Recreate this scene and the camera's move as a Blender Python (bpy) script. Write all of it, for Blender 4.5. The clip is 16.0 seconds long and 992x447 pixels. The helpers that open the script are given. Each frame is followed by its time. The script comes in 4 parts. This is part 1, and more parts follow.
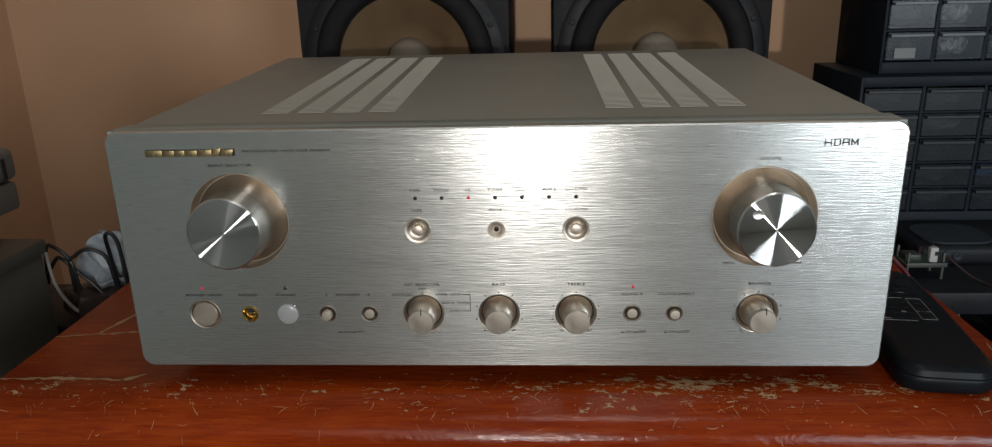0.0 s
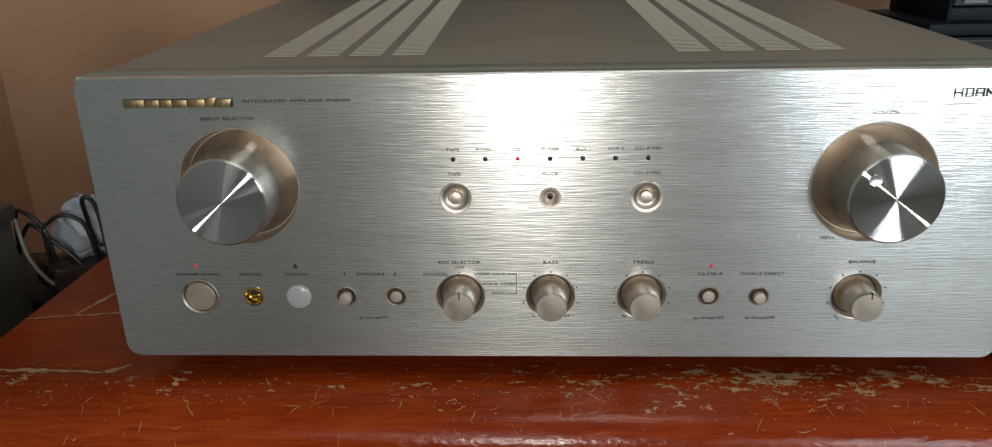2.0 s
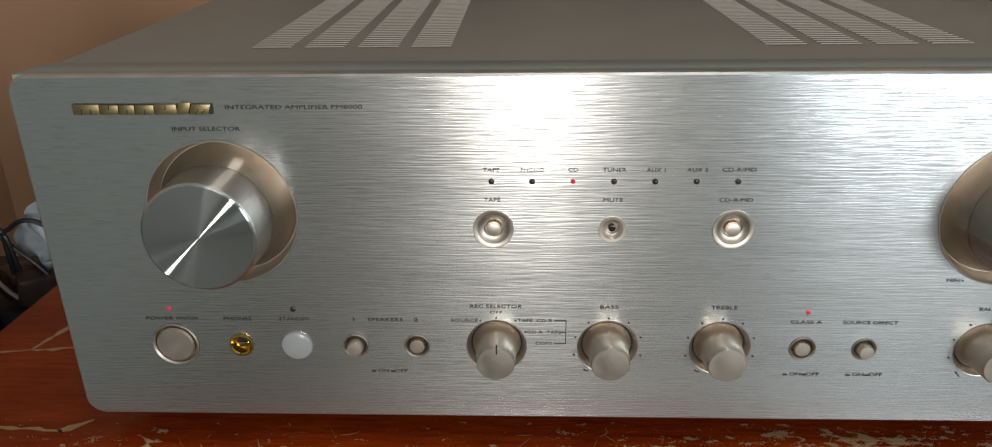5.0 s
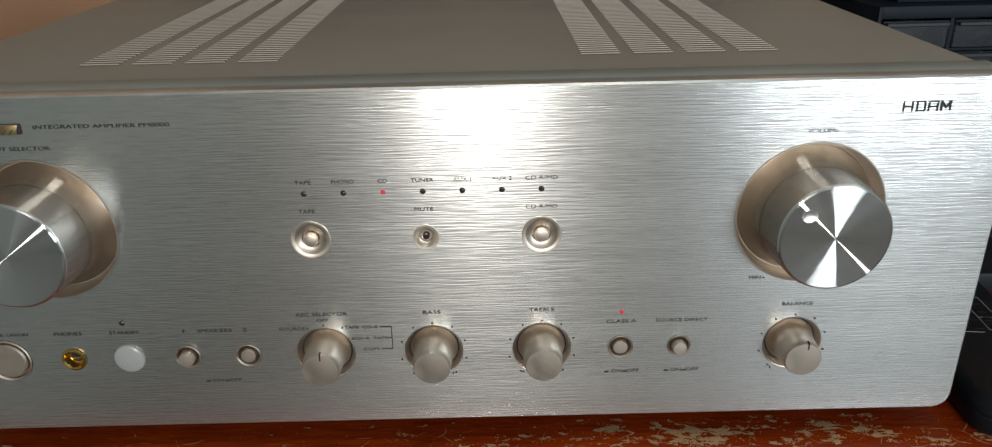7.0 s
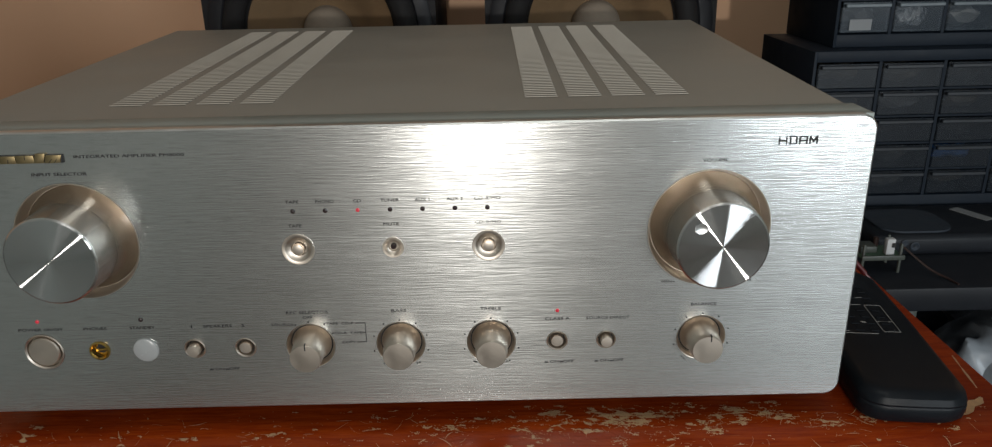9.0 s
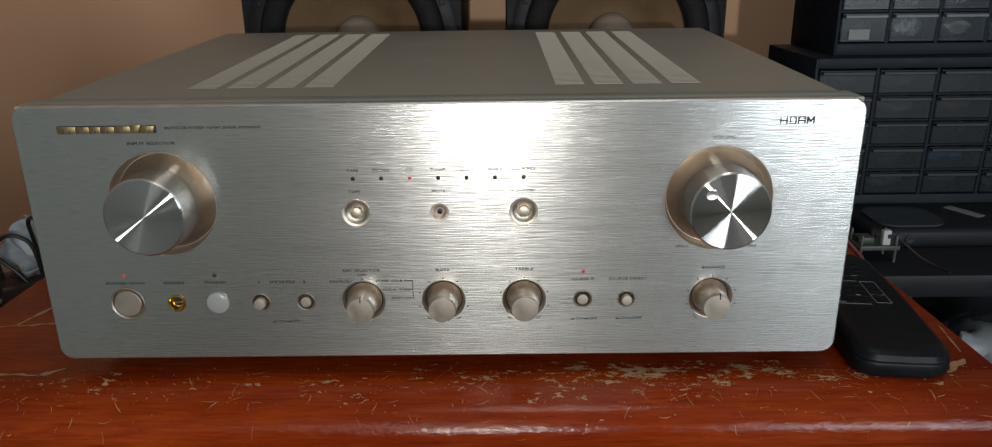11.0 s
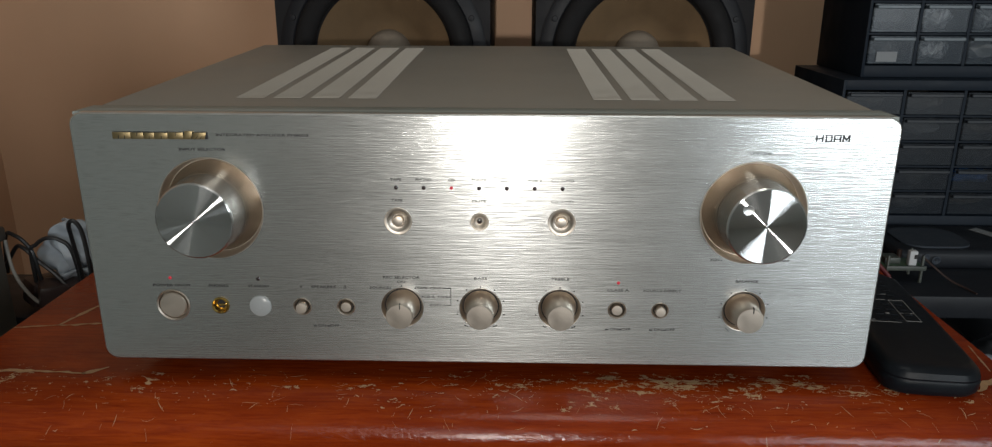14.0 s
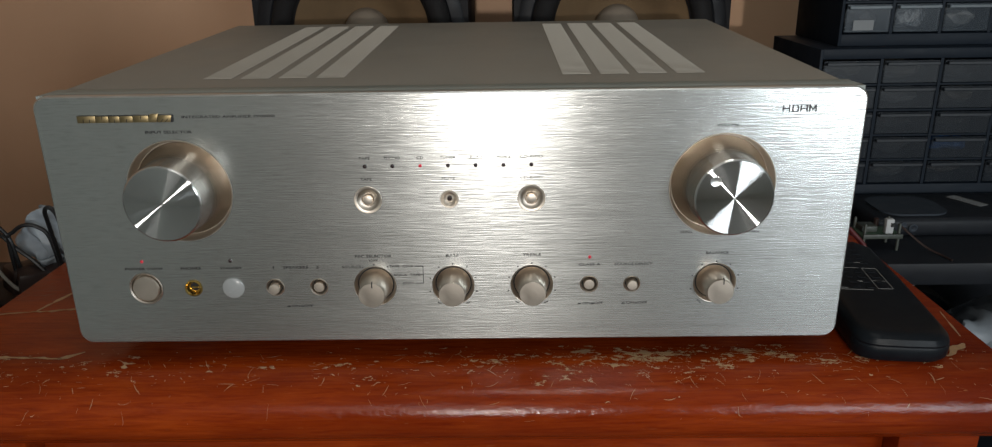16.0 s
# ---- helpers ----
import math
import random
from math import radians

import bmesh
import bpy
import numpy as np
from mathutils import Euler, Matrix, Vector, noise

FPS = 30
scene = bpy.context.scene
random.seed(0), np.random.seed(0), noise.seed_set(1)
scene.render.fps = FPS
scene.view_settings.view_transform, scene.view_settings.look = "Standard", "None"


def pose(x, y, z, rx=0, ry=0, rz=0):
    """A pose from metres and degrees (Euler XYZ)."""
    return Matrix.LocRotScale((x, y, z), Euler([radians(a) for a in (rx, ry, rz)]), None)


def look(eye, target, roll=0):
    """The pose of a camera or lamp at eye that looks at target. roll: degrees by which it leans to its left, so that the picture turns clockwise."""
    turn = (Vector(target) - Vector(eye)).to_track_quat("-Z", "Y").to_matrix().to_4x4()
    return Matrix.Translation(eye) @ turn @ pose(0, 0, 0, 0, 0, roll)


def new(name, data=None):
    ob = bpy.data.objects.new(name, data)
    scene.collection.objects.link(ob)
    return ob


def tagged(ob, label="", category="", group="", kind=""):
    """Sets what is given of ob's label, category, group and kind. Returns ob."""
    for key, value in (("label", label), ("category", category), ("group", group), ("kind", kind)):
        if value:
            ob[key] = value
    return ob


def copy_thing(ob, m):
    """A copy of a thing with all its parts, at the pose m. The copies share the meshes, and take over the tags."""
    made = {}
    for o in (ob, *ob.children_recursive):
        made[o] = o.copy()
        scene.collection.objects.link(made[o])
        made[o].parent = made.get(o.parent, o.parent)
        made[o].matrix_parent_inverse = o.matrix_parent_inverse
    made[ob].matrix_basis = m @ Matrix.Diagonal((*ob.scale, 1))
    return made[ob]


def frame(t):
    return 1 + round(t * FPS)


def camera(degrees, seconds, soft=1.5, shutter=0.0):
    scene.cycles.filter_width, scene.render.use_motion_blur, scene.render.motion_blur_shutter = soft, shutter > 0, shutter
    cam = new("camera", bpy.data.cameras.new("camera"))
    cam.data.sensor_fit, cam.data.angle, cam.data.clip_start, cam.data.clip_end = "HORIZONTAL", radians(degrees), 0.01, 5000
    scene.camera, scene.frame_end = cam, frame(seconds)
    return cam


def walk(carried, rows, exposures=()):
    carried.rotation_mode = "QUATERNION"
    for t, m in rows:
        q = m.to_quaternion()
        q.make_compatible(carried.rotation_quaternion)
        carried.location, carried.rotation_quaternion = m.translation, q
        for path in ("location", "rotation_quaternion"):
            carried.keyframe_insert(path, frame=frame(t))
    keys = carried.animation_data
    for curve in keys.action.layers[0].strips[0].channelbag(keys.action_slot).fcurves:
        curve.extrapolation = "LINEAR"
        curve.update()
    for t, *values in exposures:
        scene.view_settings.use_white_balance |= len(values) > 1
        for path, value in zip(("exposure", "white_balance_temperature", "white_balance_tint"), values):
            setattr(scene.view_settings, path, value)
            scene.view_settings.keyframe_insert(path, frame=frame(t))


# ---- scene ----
# ---- camera ----
cam = camera(65.6, 16.0, soft=1.2)
PATH = [
    (0, (0.0239, -0.4126, 0.2335), (-0.0904, 1.4896, -0.3739), -1.53),
    (0.5, (0.0247, -0.4073, 0.2308), (-0.0935, 1.4923, -0.3837), -1.58),
    (1, (0.0239, -0.3932, 0.2266), (-0.0889, 1.4971, -0.4169), -1.82),
    (1.5, (0.0116, -0.3722, 0.2228), (-0.0939, 1.5062, -0.4555), -1.72),
    (2, (-0.0111, -0.3436, 0.2151), (-0.0956, 1.5253, -0.4923), -1.16),
    (2.5, (-0.0295, -0.3133, 0.2127), (-0.1093, 1.5416, -0.5308), -0.79),
    (3, (-0.0436, -0.2888, 0.2100), (-0.1320, 1.5608, -0.5458), -0.52),
    (5.5, (-0.0254, -0.2674, 0.2130), (-0.0816, 1.5742, -0.5650), -0.84),
    (6, (-0.0087, -0.2695, 0.2156), (-0.0444, 1.5665, -0.5768), -0.88),
    (6.5, (0.0105, -0.2720, 0.2174), (-0.0081, 1.5668, -0.5690), -0.99),
    (7, (0.0257, -0.2736, 0.2182), (0.0308, 1.5697, -0.5578), -1.27),
    (7.5, (0.0459, -0.2748, 0.2211), (0.0852, 1.5627, -0.5676), -1.52),
    (8, (0.0675, -0.2799, 0.2227), (0.1285, 1.5616, -0.5551), -1.81),
    (8.5, (0.0648, -0.2959, 0.2260), (0.1030, 1.5529, -0.5358), -1.84),
    (9, (0.0470, -0.3363, 0.2338), (0.0515, 1.5384, -0.4630), -1.22),
    (9.5, (0.0376, -0.3815, 0.2384), (0.0293, 1.5161, -0.3935), -0.79),
    (12, (0.0302, -0.3942, 0.2163), (0.0150, 1.4978, -0.4319), -0.67),
    (12.5, (0.0273, -0.3970, 0.2196), (0.0005, 1.5026, -0.4057), -0.40),
    (13, (0.0204, -0.3992, 0.2229), (-0.0163, 1.5059, -0.3848), 0.17),
    (13.5, (0.0182, -0.4022, 0.2244), (-0.0267, 1.5047, -0.3771), 0.42),
    (14, (0.0172, -0.4016, 0.2245), (-0.0255, 1.5044, -0.3799), 0.18),
    (14.5, (0.0236, -0.4015, 0.2212), (0.0017, 1.5025, -0.3907), -0.33),
    (15, (0.0291, -0.4008, 0.2190), (0.0084, 1.4977, -0.4097), -0.99),
    (15.5, (0.0306, -0.4020, 0.2215), (-0.0017, 1.4916, -0.4212), -1.02),
    (16, (0.0300, -0.4022, 0.2237), (0.0040, 1.4862, -0.4345), -0.91),
]
# the filming camera opens up a little when the bright front fills its view
EXPOSURES = [(0.0, -0.19), (1.0, -0.17), (2.0, -0.06), (3.0, 0.02), (5.5, 0.08), (6.5, 0.14), (7.5, 0.15), (8.5, 0.05), (9.0, -0.03), (9.5, -0.13), (12.0, -0.15), (16.0, -0.16)]
walk(cam, [(t, look(eye, target, roll)) for t, eye, target, roll in PATH], EXPOSURES)

# ---- light ----
world = bpy.data.worlds.new("dim_room")
scene.world = world
world.use_nodes = True
world.node_tree.nodes["Background"].inputs[0].default_value = (0.9, 0.8, 0.7, 1)
world.node_tree.nodes["Background"].inputs[1].default_value = 0.04


def area_lamp(name, at, target, size, watts, colour):
    data = bpy.data.lights.new(name, "AREA")
    data.shape, data.size, data.size_y = "RECTANGLE", size[0], size[1]
    data.energy, data.color = watts, colour
    ob = new(name, data)
    ob.matrix_world = look(at, target)
    return ob


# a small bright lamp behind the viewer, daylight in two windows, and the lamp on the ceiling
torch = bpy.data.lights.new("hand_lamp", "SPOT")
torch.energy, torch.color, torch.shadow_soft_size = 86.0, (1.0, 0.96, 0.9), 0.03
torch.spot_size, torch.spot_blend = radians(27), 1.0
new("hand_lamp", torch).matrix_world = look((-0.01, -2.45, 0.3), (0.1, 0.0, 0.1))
area_lamp("window_light", (1.52, -2.59, 0.38), (1.52, 0.0, 0.38), (0.94, 0.66), 33.0, (0.87, 0.95, 1.0))
area_lamp("high_window_light", (-0.3, -2.59, 1.15), (-0.3, 0.0, 1.15), (0.9, 0.5), 6.3, (1.0, 0.97, 0.93))
area_lamp("ceiling_light", (0.18, -0.4, 1.7), (0.18, -0.4, 0.0), (0.4, 0.1), 2.9, (0.97, 1.0, 0.94))


# ---- materials ----
class Mat:
    """A node material under construction."""

    def __init__(self, name):
        self.m = bpy.data.materials.new(name)
        self.m.use_nodes = True
        self.nt = self.m.node_tree
        self.b = self.nt.nodes["Principled BSDF"]
        self.co = None

    def n(self, kind, **values):
        node = self.nt.nodes.new(kind)
        for key, v in values.items():
            node.inputs[key].default_value = v
        return node

    def link(self, a, b):
        self.nt.links.new(a, b)

    def coords(self, scale=(1, 1, 1), shift=(0, 0, 0)):
        if self.co is None:
            self.co = self.n("ShaderNodeTexCoord")
        mp = self.n("ShaderNodeMapping", Scale=scale, Location=shift)
        self.link(self.co.outputs["Object"], mp.inputs["Vector"])
        return mp.outputs["Vector"]

    def noise(self, scale, stretch=(1, 1, 1), detail=4.0, rough=0.55, shift=(0, 0, 0), distort=0.0):
        t = self.n("ShaderNodeTexNoise", Scale=scale, Detail=detail, Roughness=rough, Distortion=distort)
        self.link(self.coords(stretch, shift), t.inputs["Vector"])
        return t.outputs["Fac"]

    def ramp(self, fac, stops):
        r = self.n("ShaderNodeValToRGB")
        e = r.color_ramp.elements
        while len(e) < len(stops):
            e.new(0.5)
        for el, (p, c) in zip(e, stops):
            el.position = p
            el.color = (*c, 1) if isinstance(c, tuple) else (c, c, c, 1)
        self.link(fac, r.inputs["Fac"])
        return r.outputs["Color"]

    def mix(self, fac, a, b):
        x = self.n("ShaderNodeMix")
        x.data_type = "RGBA"
        for v, k in ((fac, 0), (a, 6), (b, 7)):
            if isinstance(v, (int, float)):
                x.inputs[k].default_value = v
            elif isinstance(v, tuple):
                x.inputs[k].default_value = (*v, 1)
            else:
                self.link(v, x.inputs[k])
        return x.outputs[2]

    def math(self, op, a, b=0.0, c=0.0):
        x = self.n("ShaderNodeMath")
        x.operation = op
        for k, v in enumerate((a, b, c)):
            if isinstance(v, (int, float)):
                x.inputs[k].default_value = v
            else:
                self.link(v, x.inputs[k])
        return x.outputs[0]

    def axis(self, k):
        s = self.n("ShaderNodeSeparateXYZ")
        self.link(self.coords(), s.inputs[0])
        return s.outputs[k]

    def bump(self, height, strength, distance):
        bp = self.n("ShaderNodeBump", Strength=strength, Distance=distance)
        self.link(height, bp.inputs["Height"])
        if self.b.inputs["Normal"].links:
            self.link(self.b.inputs["Normal"].links[0].from_socket, bp.inputs["Normal"])
        self.link(bp.outputs[0], self.b.inputs["Normal"])

    def set(self, **values):
        for key, v in values.items():
            socket = self.b.inputs[key.replace("_", " ")]
            if isinstance(v, (int, float)):
                socket.default_value = v
            elif isinstance(v, tuple):
                socket.default_value = (*v, 1) if len(v) == 3 and socket.type == "RGBA" else v
            else:
                self.link(v, socket)
        return self


def surface(name, colour, rough=0.5, metal=0.0, vary=0.12, scale=60.0, bump=0.0, fine=600.0, spec=0.5, coat=0.0):
    """A plain surface with blotches, fine grain and uneven gloss."""
    m = Mat(name)
    big = m.noise(scale, detail=5)
    small = m.noise(fine, detail=2)
    both = m.math("ADD", m.math("MULTIPLY", big, 0.7), m.math("MULTIPLY", small, 0.3))
    lo, hi = tuple(c * (1 - vary) for c in colour), tuple(min(1, c * (1 + vary)) for c in colour)
    m.set(Base_Color=m.ramp(both, ((0.3, lo), (0.7, hi))), Metallic=metal)
    r = m.ramp(big, ((0.25, max(0.02, rough * 0.82)), (0.75, min(1, rough * 1.18))))
    m.set(Roughness=r, Specular_IOR_Level=spec, Coat_Weight=coat, Coat_Roughness=0.12)
    if bump:
        m.bump(small, bump, 0.0005)
    return m.m


def brushed_plate():
    m = Mat("brushed_aluminium")
    line = m.noise(1.0, (48, 60, 1750), detail=1.5, rough=0.55)
    wide = m.noise(1.0, (9, 20, 120), detail=3, rough=0.5, shift=(5, 0, 2))
    short = m.noise(1.0, (110, 60, 1300), detail=2, rough=0.6, shift=(3, 0, 7))
    colour = m.ramp(short, ((0.34, (0.595, 0.604, 0.593)), (0.44, (0.686, 0.697, 0.683)), (0.66, (0.727, 0.737, 0.723))))
    up = m.n("ShaderNodeCombineXYZ", X=0.0, Y=0.0, Z=1.0)
    m.bump(m.ramp(line, ((0.36, 0.0), (0.6, 1.0))), 0.115, 0.0004)
    grain = m.n("ShaderNodeBsdfAnisotropic", Anisotropy=-0.455)
    grain.distribution = "GGX"
    m.link(colour, grain.inputs["Color"])
    m.link(m.ramp(wide, ((0.3, 0.211), (0.7, 0.241))), grain.inputs["Roughness"])
    m.link(up.outputs[0], grain.inputs["Tangent"])
    m.link(m.b.inputs["Normal"].links[0].from_socket, grain.inputs["Normal"])
    # the matt anodised film over the brushing
    film = m.n("ShaderNodeBsdfPrincipled", Metallic=1.0, Roughness=0.48, Anisotropic=0.6)
    m.link(colour, film.inputs["Base Color"])
    m.link(up.outputs[0], film.inputs["Tangent"])
    m.link(m.b.inputs["Normal"].links[0].from_socket, film.inputs["Normal"])
    both = m.n("ShaderNodeMixShader")
    both.inputs[0].default_value = 0.17
    m.link(grain.outputs[0], both.inputs[1])
    m.link(film.outputs[0], both.inputs[2])
    m.link(both.outputs[0], m.nt.nodes["Material Output"].inputs["Surface"])
    return m.m


def turned_metal(name, dark, light, rough, spread, radial):
    """Lathe-turned metal: fine rings about the y axis of the part, which draw each lamp out into a line across them."""
    m = Mat(name)
    c = m.n("ShaderNodeTexCoord")
    flat = m.n("ShaderNodeVectorMath")
    flat.operation = "MULTIPLY"
    flat.inputs[1].default_value = (1, 0, 1)
    m.link(c.outputs["Object"], flat.inputs[0])
    length = m.n("ShaderNodeVectorMath")
    length.operation = "LENGTH"
    m.link(flat.outputs[0], length.inputs[0])
    ring = m.n("ShaderNodeTexNoise", Scale=4500.0, Detail=1.0)
    ring.noise_dimensions = "1D"
    m.link(length.outputs["Value"] if radial else m.axis(1), ring.inputs["W"])
    shine = m.n("ShaderNodeBsdfAnisotropic", Roughness=rough, Anisotropy=-spread)
    shine.distribution = "BECKMANN"
    m.link(m.ramp(ring.outputs["Fac"], ((0.3, dark), (0.7, light))), shine.inputs["Color"])
    if radial:
        unit = m.n("ShaderNodeVectorMath")
        unit.operation = "NORMALIZE"
        m.link(flat.outputs[0], unit.inputs[0])
        m.link(unit.outputs[0], shine.inputs["Tangent"])
    else:
        along = m.n("ShaderNodeCombineXYZ", X=0.0, Y=1.0, Z=0.0)
        m.link(along.outputs[0], shine.inputs["Tangent"])
    m.link(shine.outputs[0], m.nt.nodes["Material Output"].inputs["Surface"])
    return m.m


def lacquered_wood():
    m = Mat("worn_red_lacquer")
    grain = m.noise(1.0, (34, 420, 420), detail=6, rough=0.68, distort=0.5)
    blot = m.noise(9.0, (0.6, 1.4, 1), detail=4, shift=(2, 5, 0))
    red = m.ramp(grain, ((0.25, (0.155, 0.0145, 0.002)), (0.5, (0.29, 0.038, 0.0045)), (0.8, (0.41, 0.072, 0.009))))
    red = m.mix(m.ramp(blot, ((0.35, 0.0), (0.7, 0.8))), red, (0.115, 0.0095, 0.002))
    # thin scores in the lacquer
    score_line = m.noise(1.0, (40, 700, 700), detail=2, distort=2.5, shift=(1, 9, 3))
    hair = m.ramp(score_line, ((0.73, 0.0), (0.76, 1.0)))
    m.set(Base_Color=m.mix(m.math("MULTIPLY", hair, 0.4), red, (0.4, 0.2, 0.08)))
    dull = m.noise(1.0, (60, 220, 220), detail=5, rough=0.7, shift=(4, 4, 4))
    m.set(Roughness=m.ramp(dull, ((0.3, 0.08), (0.7, 0.24))), Specular_IOR_Level=0.24)
    dents = m.noise(1.0, (150, 260, 260), detail=3, rough=0.5, shift=(8, 1, 0), distort=0.8)
    m.bump(dents, 0.23, 0.001)
    m.bump(m.noise(1.0, (160, 420, 420), detail=4, rough=0.65, shift=(2, 6, 1)), 0.26, 0.0008)
    return m.m


def wall_paint(name, colour):
    m = Mat(name)
    big = m.noise(2.2, detail=5)
    roller = m.noise(260.0, detail=3)
    m.set(Base_Color=m.ramp(big, ((0.3, tuple(c * 0.9 for c in colour)), (0.7, tuple(c * 1.06 for c in colour)))), Roughness=0.6)
    m.bump(roller, 0.12, 0.001)
    return m.m


def clear_plastic(name, tint, alpha, rough):
    m = Mat(name)
    streak = m.noise(40.0, (1, 1, 3), detail=4)
    m.set(Base_Color=m.ramp(streak, ((0.3, tuple(c * 0.8 for c in tint)), (0.7, tint))), Roughness=rough, Alpha=alpha, Specular_IOR_Level=0.5)
    return m.m


def creased_film():
    """Thin clear film, bright along its creases."""
    m = Mat("creased_clear_film")
    crease = m.noise(70.0, (1.6, 1.0, 1.0), detail=5, rough=0.6, distort=1.2)
    m.set(Base_Color=m.ramp(crease, ((0.42, (0.035, 0.042, 0.05)), (0.52, (0.3, 0.32, 0.34)), (0.6, (0.05, 0.06, 0.07)))), Roughness=0.25)
    m.bump(crease, 0.6, 0.003)
    return m.m


def glow(name, colour, strength):
    m = Mat(name)
    m.set(Base_Color=(0.3, 0.01, 0.02), Emission_Color=colour, Emission_Strength=strength, Roughness=0.3)
    return m.m


M_PLATE = brushed_plate()
M_CAP = turned_metal("turned_aluminium", (0.71, 0.71, 0.71), (0.79, 0.79, 0.785), 0.21, 0.83, True)
M_CHAMP = surface("champagne_metal", (0.64, 0.57, 0.495), 0.4, 1.0, 0.05, 90, 0.05, 2500)
M_CHAMP_GLOSS = turned_metal("glossy_champagne_metal", (0.58, 0.525, 0.465), (0.65, 0.595, 0.53), 0.25, 0.8, False)
M_NECK = turned_metal("satin_neck_metal", (0.52, 0.485, 0.44), (0.6, 0.56, 0.51), 0.24, 0.86, False)
M_SILVER = surface("polished_silver", (0.8, 0.78, 0.75), 0.18, 1.0, 0.03, 60, 0.02, 2500)
M_EDGE = surface("machined_edge", (0.7, 0.71, 0.7), 0.42, 1.0, 0.05, 90, 0.02, 2500)
M_GOLD = surface("gold_plating", (0.72, 0.48, 0.14), 0.2, 1.0, 0.1, 200, 0.03, 2500)
M_BADGE = surface("gilt_badge", (0.36, 0.28, 0.15), 0.4, 1.0, 0.15, 300, 0.03, 2500)
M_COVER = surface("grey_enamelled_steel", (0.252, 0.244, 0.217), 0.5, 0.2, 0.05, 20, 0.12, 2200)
M_FRAME = surface("grey_painted_trim", (0.27, 0.305, 0.29), 0.5, 0.0, 0.05, 30, 0.08, 2200)
M_SLOT_SHADE = surface("painted_slot_shade", (0.07, 0.064, 0.055), 0.6, 0.0, 0.1, 100)
M_LOUVRE_LIT = surface("lit_tone_louvre_metal", (0.38, 0.353, 0.31), 0.5, 0.2, 0.06, 60, 0.05, 2000)
M_INK = surface("dark_print_ink", (0.04, 0.039, 0.04), 0.7, 0.0, 0.1, 300, spec=0.15)
# near-black for dark parts, and for shade painted into narrow gaps
M_DARK = surface("dark_parts_and_gap_shade", (0.012, 0.012, 0.013), 0.7, 0.0, 0.1, 100)
M_LED_OFF = surface("unlit_lamp_lens", (0.03, 0.02, 0.02), 0.12, 0.0, 0.1, 300)
M_LED_ON = glow("lit_red_lens", (1.0, 0.04, 0.08), 0.3)
M_LENS = surface("milky_plastic", (0.31, 0.318, 0.318), 0.25, 0.0, 0.03, 120)
M_RUBBER = surface("black_rubber", (0.02, 0.02, 0.02), 0.75, 0.0, 0.15, 150, 0.2)
M_WOOD = lacquered_wood()
M_BARE = surface("bare_wood_scar", (0.42, 0.255, 0.13), 0.75, 0.0, 0.25, 250, 0.3, 1800)
M_WALL = wall_paint("tan_wall_paint", (0.67, 0.412, 0.257))
M_FAR = wall_paint("grey_green_wall_paint", (0.4, 0.425, 0.4))
M_CEIL = wall_paint("pale_ceiling_paint", (0.6, 0.61, 0.59))
M_FLOOR = surface("brown_floor", (0.12, 0.105, 0.09), 0.45, 0.0, 0.2, 8)
M_BOX = surface("black_vinyl_board", (0.012, 0.0115, 0.013), 0.55, 0.0, 0.15, 60, 0.25, 1500, spec=0.15)
M_CONE = surface("brown_paper_cone", (0.14, 0.087, 0.042), 0.8, 0.0, 0.2, 30, 0.3, 900)
M_SURR = surface("black_foam_surround", (0.012, 0.0115, 0.012), 0.8, 0.0, 0.15, 60, 0.2, spec=0.2)
M_CAPDUST = surface("grey_felt_cap", (0.19, 0.155, 0.12), 0.85, 0.0, 0.1, 80, 0.3)
M_RING = surface("dark_cast_ring", (0.013, 0.0135, 0.016), 0.5, 0.0, 0.1, 60, spec=0.2)
M_CAB = surface("black_cabinet_plastic", (0.009, 0.0138, 0.0215), 0.5, 0.0, 0.15, 40, 0.15, 900, spec=0.12)
M_DRAWER = clear_plastic("smoky_clear_plastic", (0.08, 0.105, 0.135), 0.2, 0.2)
M_LIP = surface("frosted_plastic_lip", (0.08, 0.1, 0.115), 0.4, 0.0, 0.25, 120)
M_LIP_B = surface("dull_plastic_lip", (0.01, 0.0135, 0.019), 0.5, 0.0, 0.6, 90)
M_DRAWER_B = clear_plastic("dark_clear_plastic", (0.016, 0.022, 0.031), 0.45, 0.3)
M_CARD = surface("white_card", (0.42, 0.43, 0.44), 0.7, 0.0, 0.06, 80)
M_LABEL = surface("dulled_white_label", (0.18, 0.19, 0.2), 0.7, 0.0, 0.06, 80)
M_FILM = creased_film()
M_STUFF = surface("grey_small_parts", (0.1, 0.105, 0.105), 0.4, 0.0, 0.5, 60)
M_BLUE = surface("blue_plastic_bits", (0.03, 0.15, 0.45), 0.4, 0.0, 0.3, 60)
M_TAN = surface("tan_small_parts", (0.1, 0.085, 0.065), 0.5, 0.0, 0.4, 60)
M_REMOTE = surface("black_remote_plastic", (0.0065, 0.0085, 0.0115), 0.38, 0.0, 0.1, 80, 0.15, 2500, spec=0.16)
M_PRINT = surface("pale_print", (0.34, 0.34, 0.33), 0.6, 0.0, 0.05, 200)
M_BLACK = surface("black_case_plastic", (0.012, 0.014, 0.018), 0.45, 0.0, 0.15, 60, 0.15, 1200, spec=0.16)
M_LID = surface("blue_grey_lid", (0.03, 0.037, 0.048), 0.55, 0.0, 0.12, 60, 0.1, 1200, spec=0.16)
M_FRAMED = surface("dull_frame_plastic", (0.045, 0.052, 0.045), 0.45, 0.0, 0.2, 150)
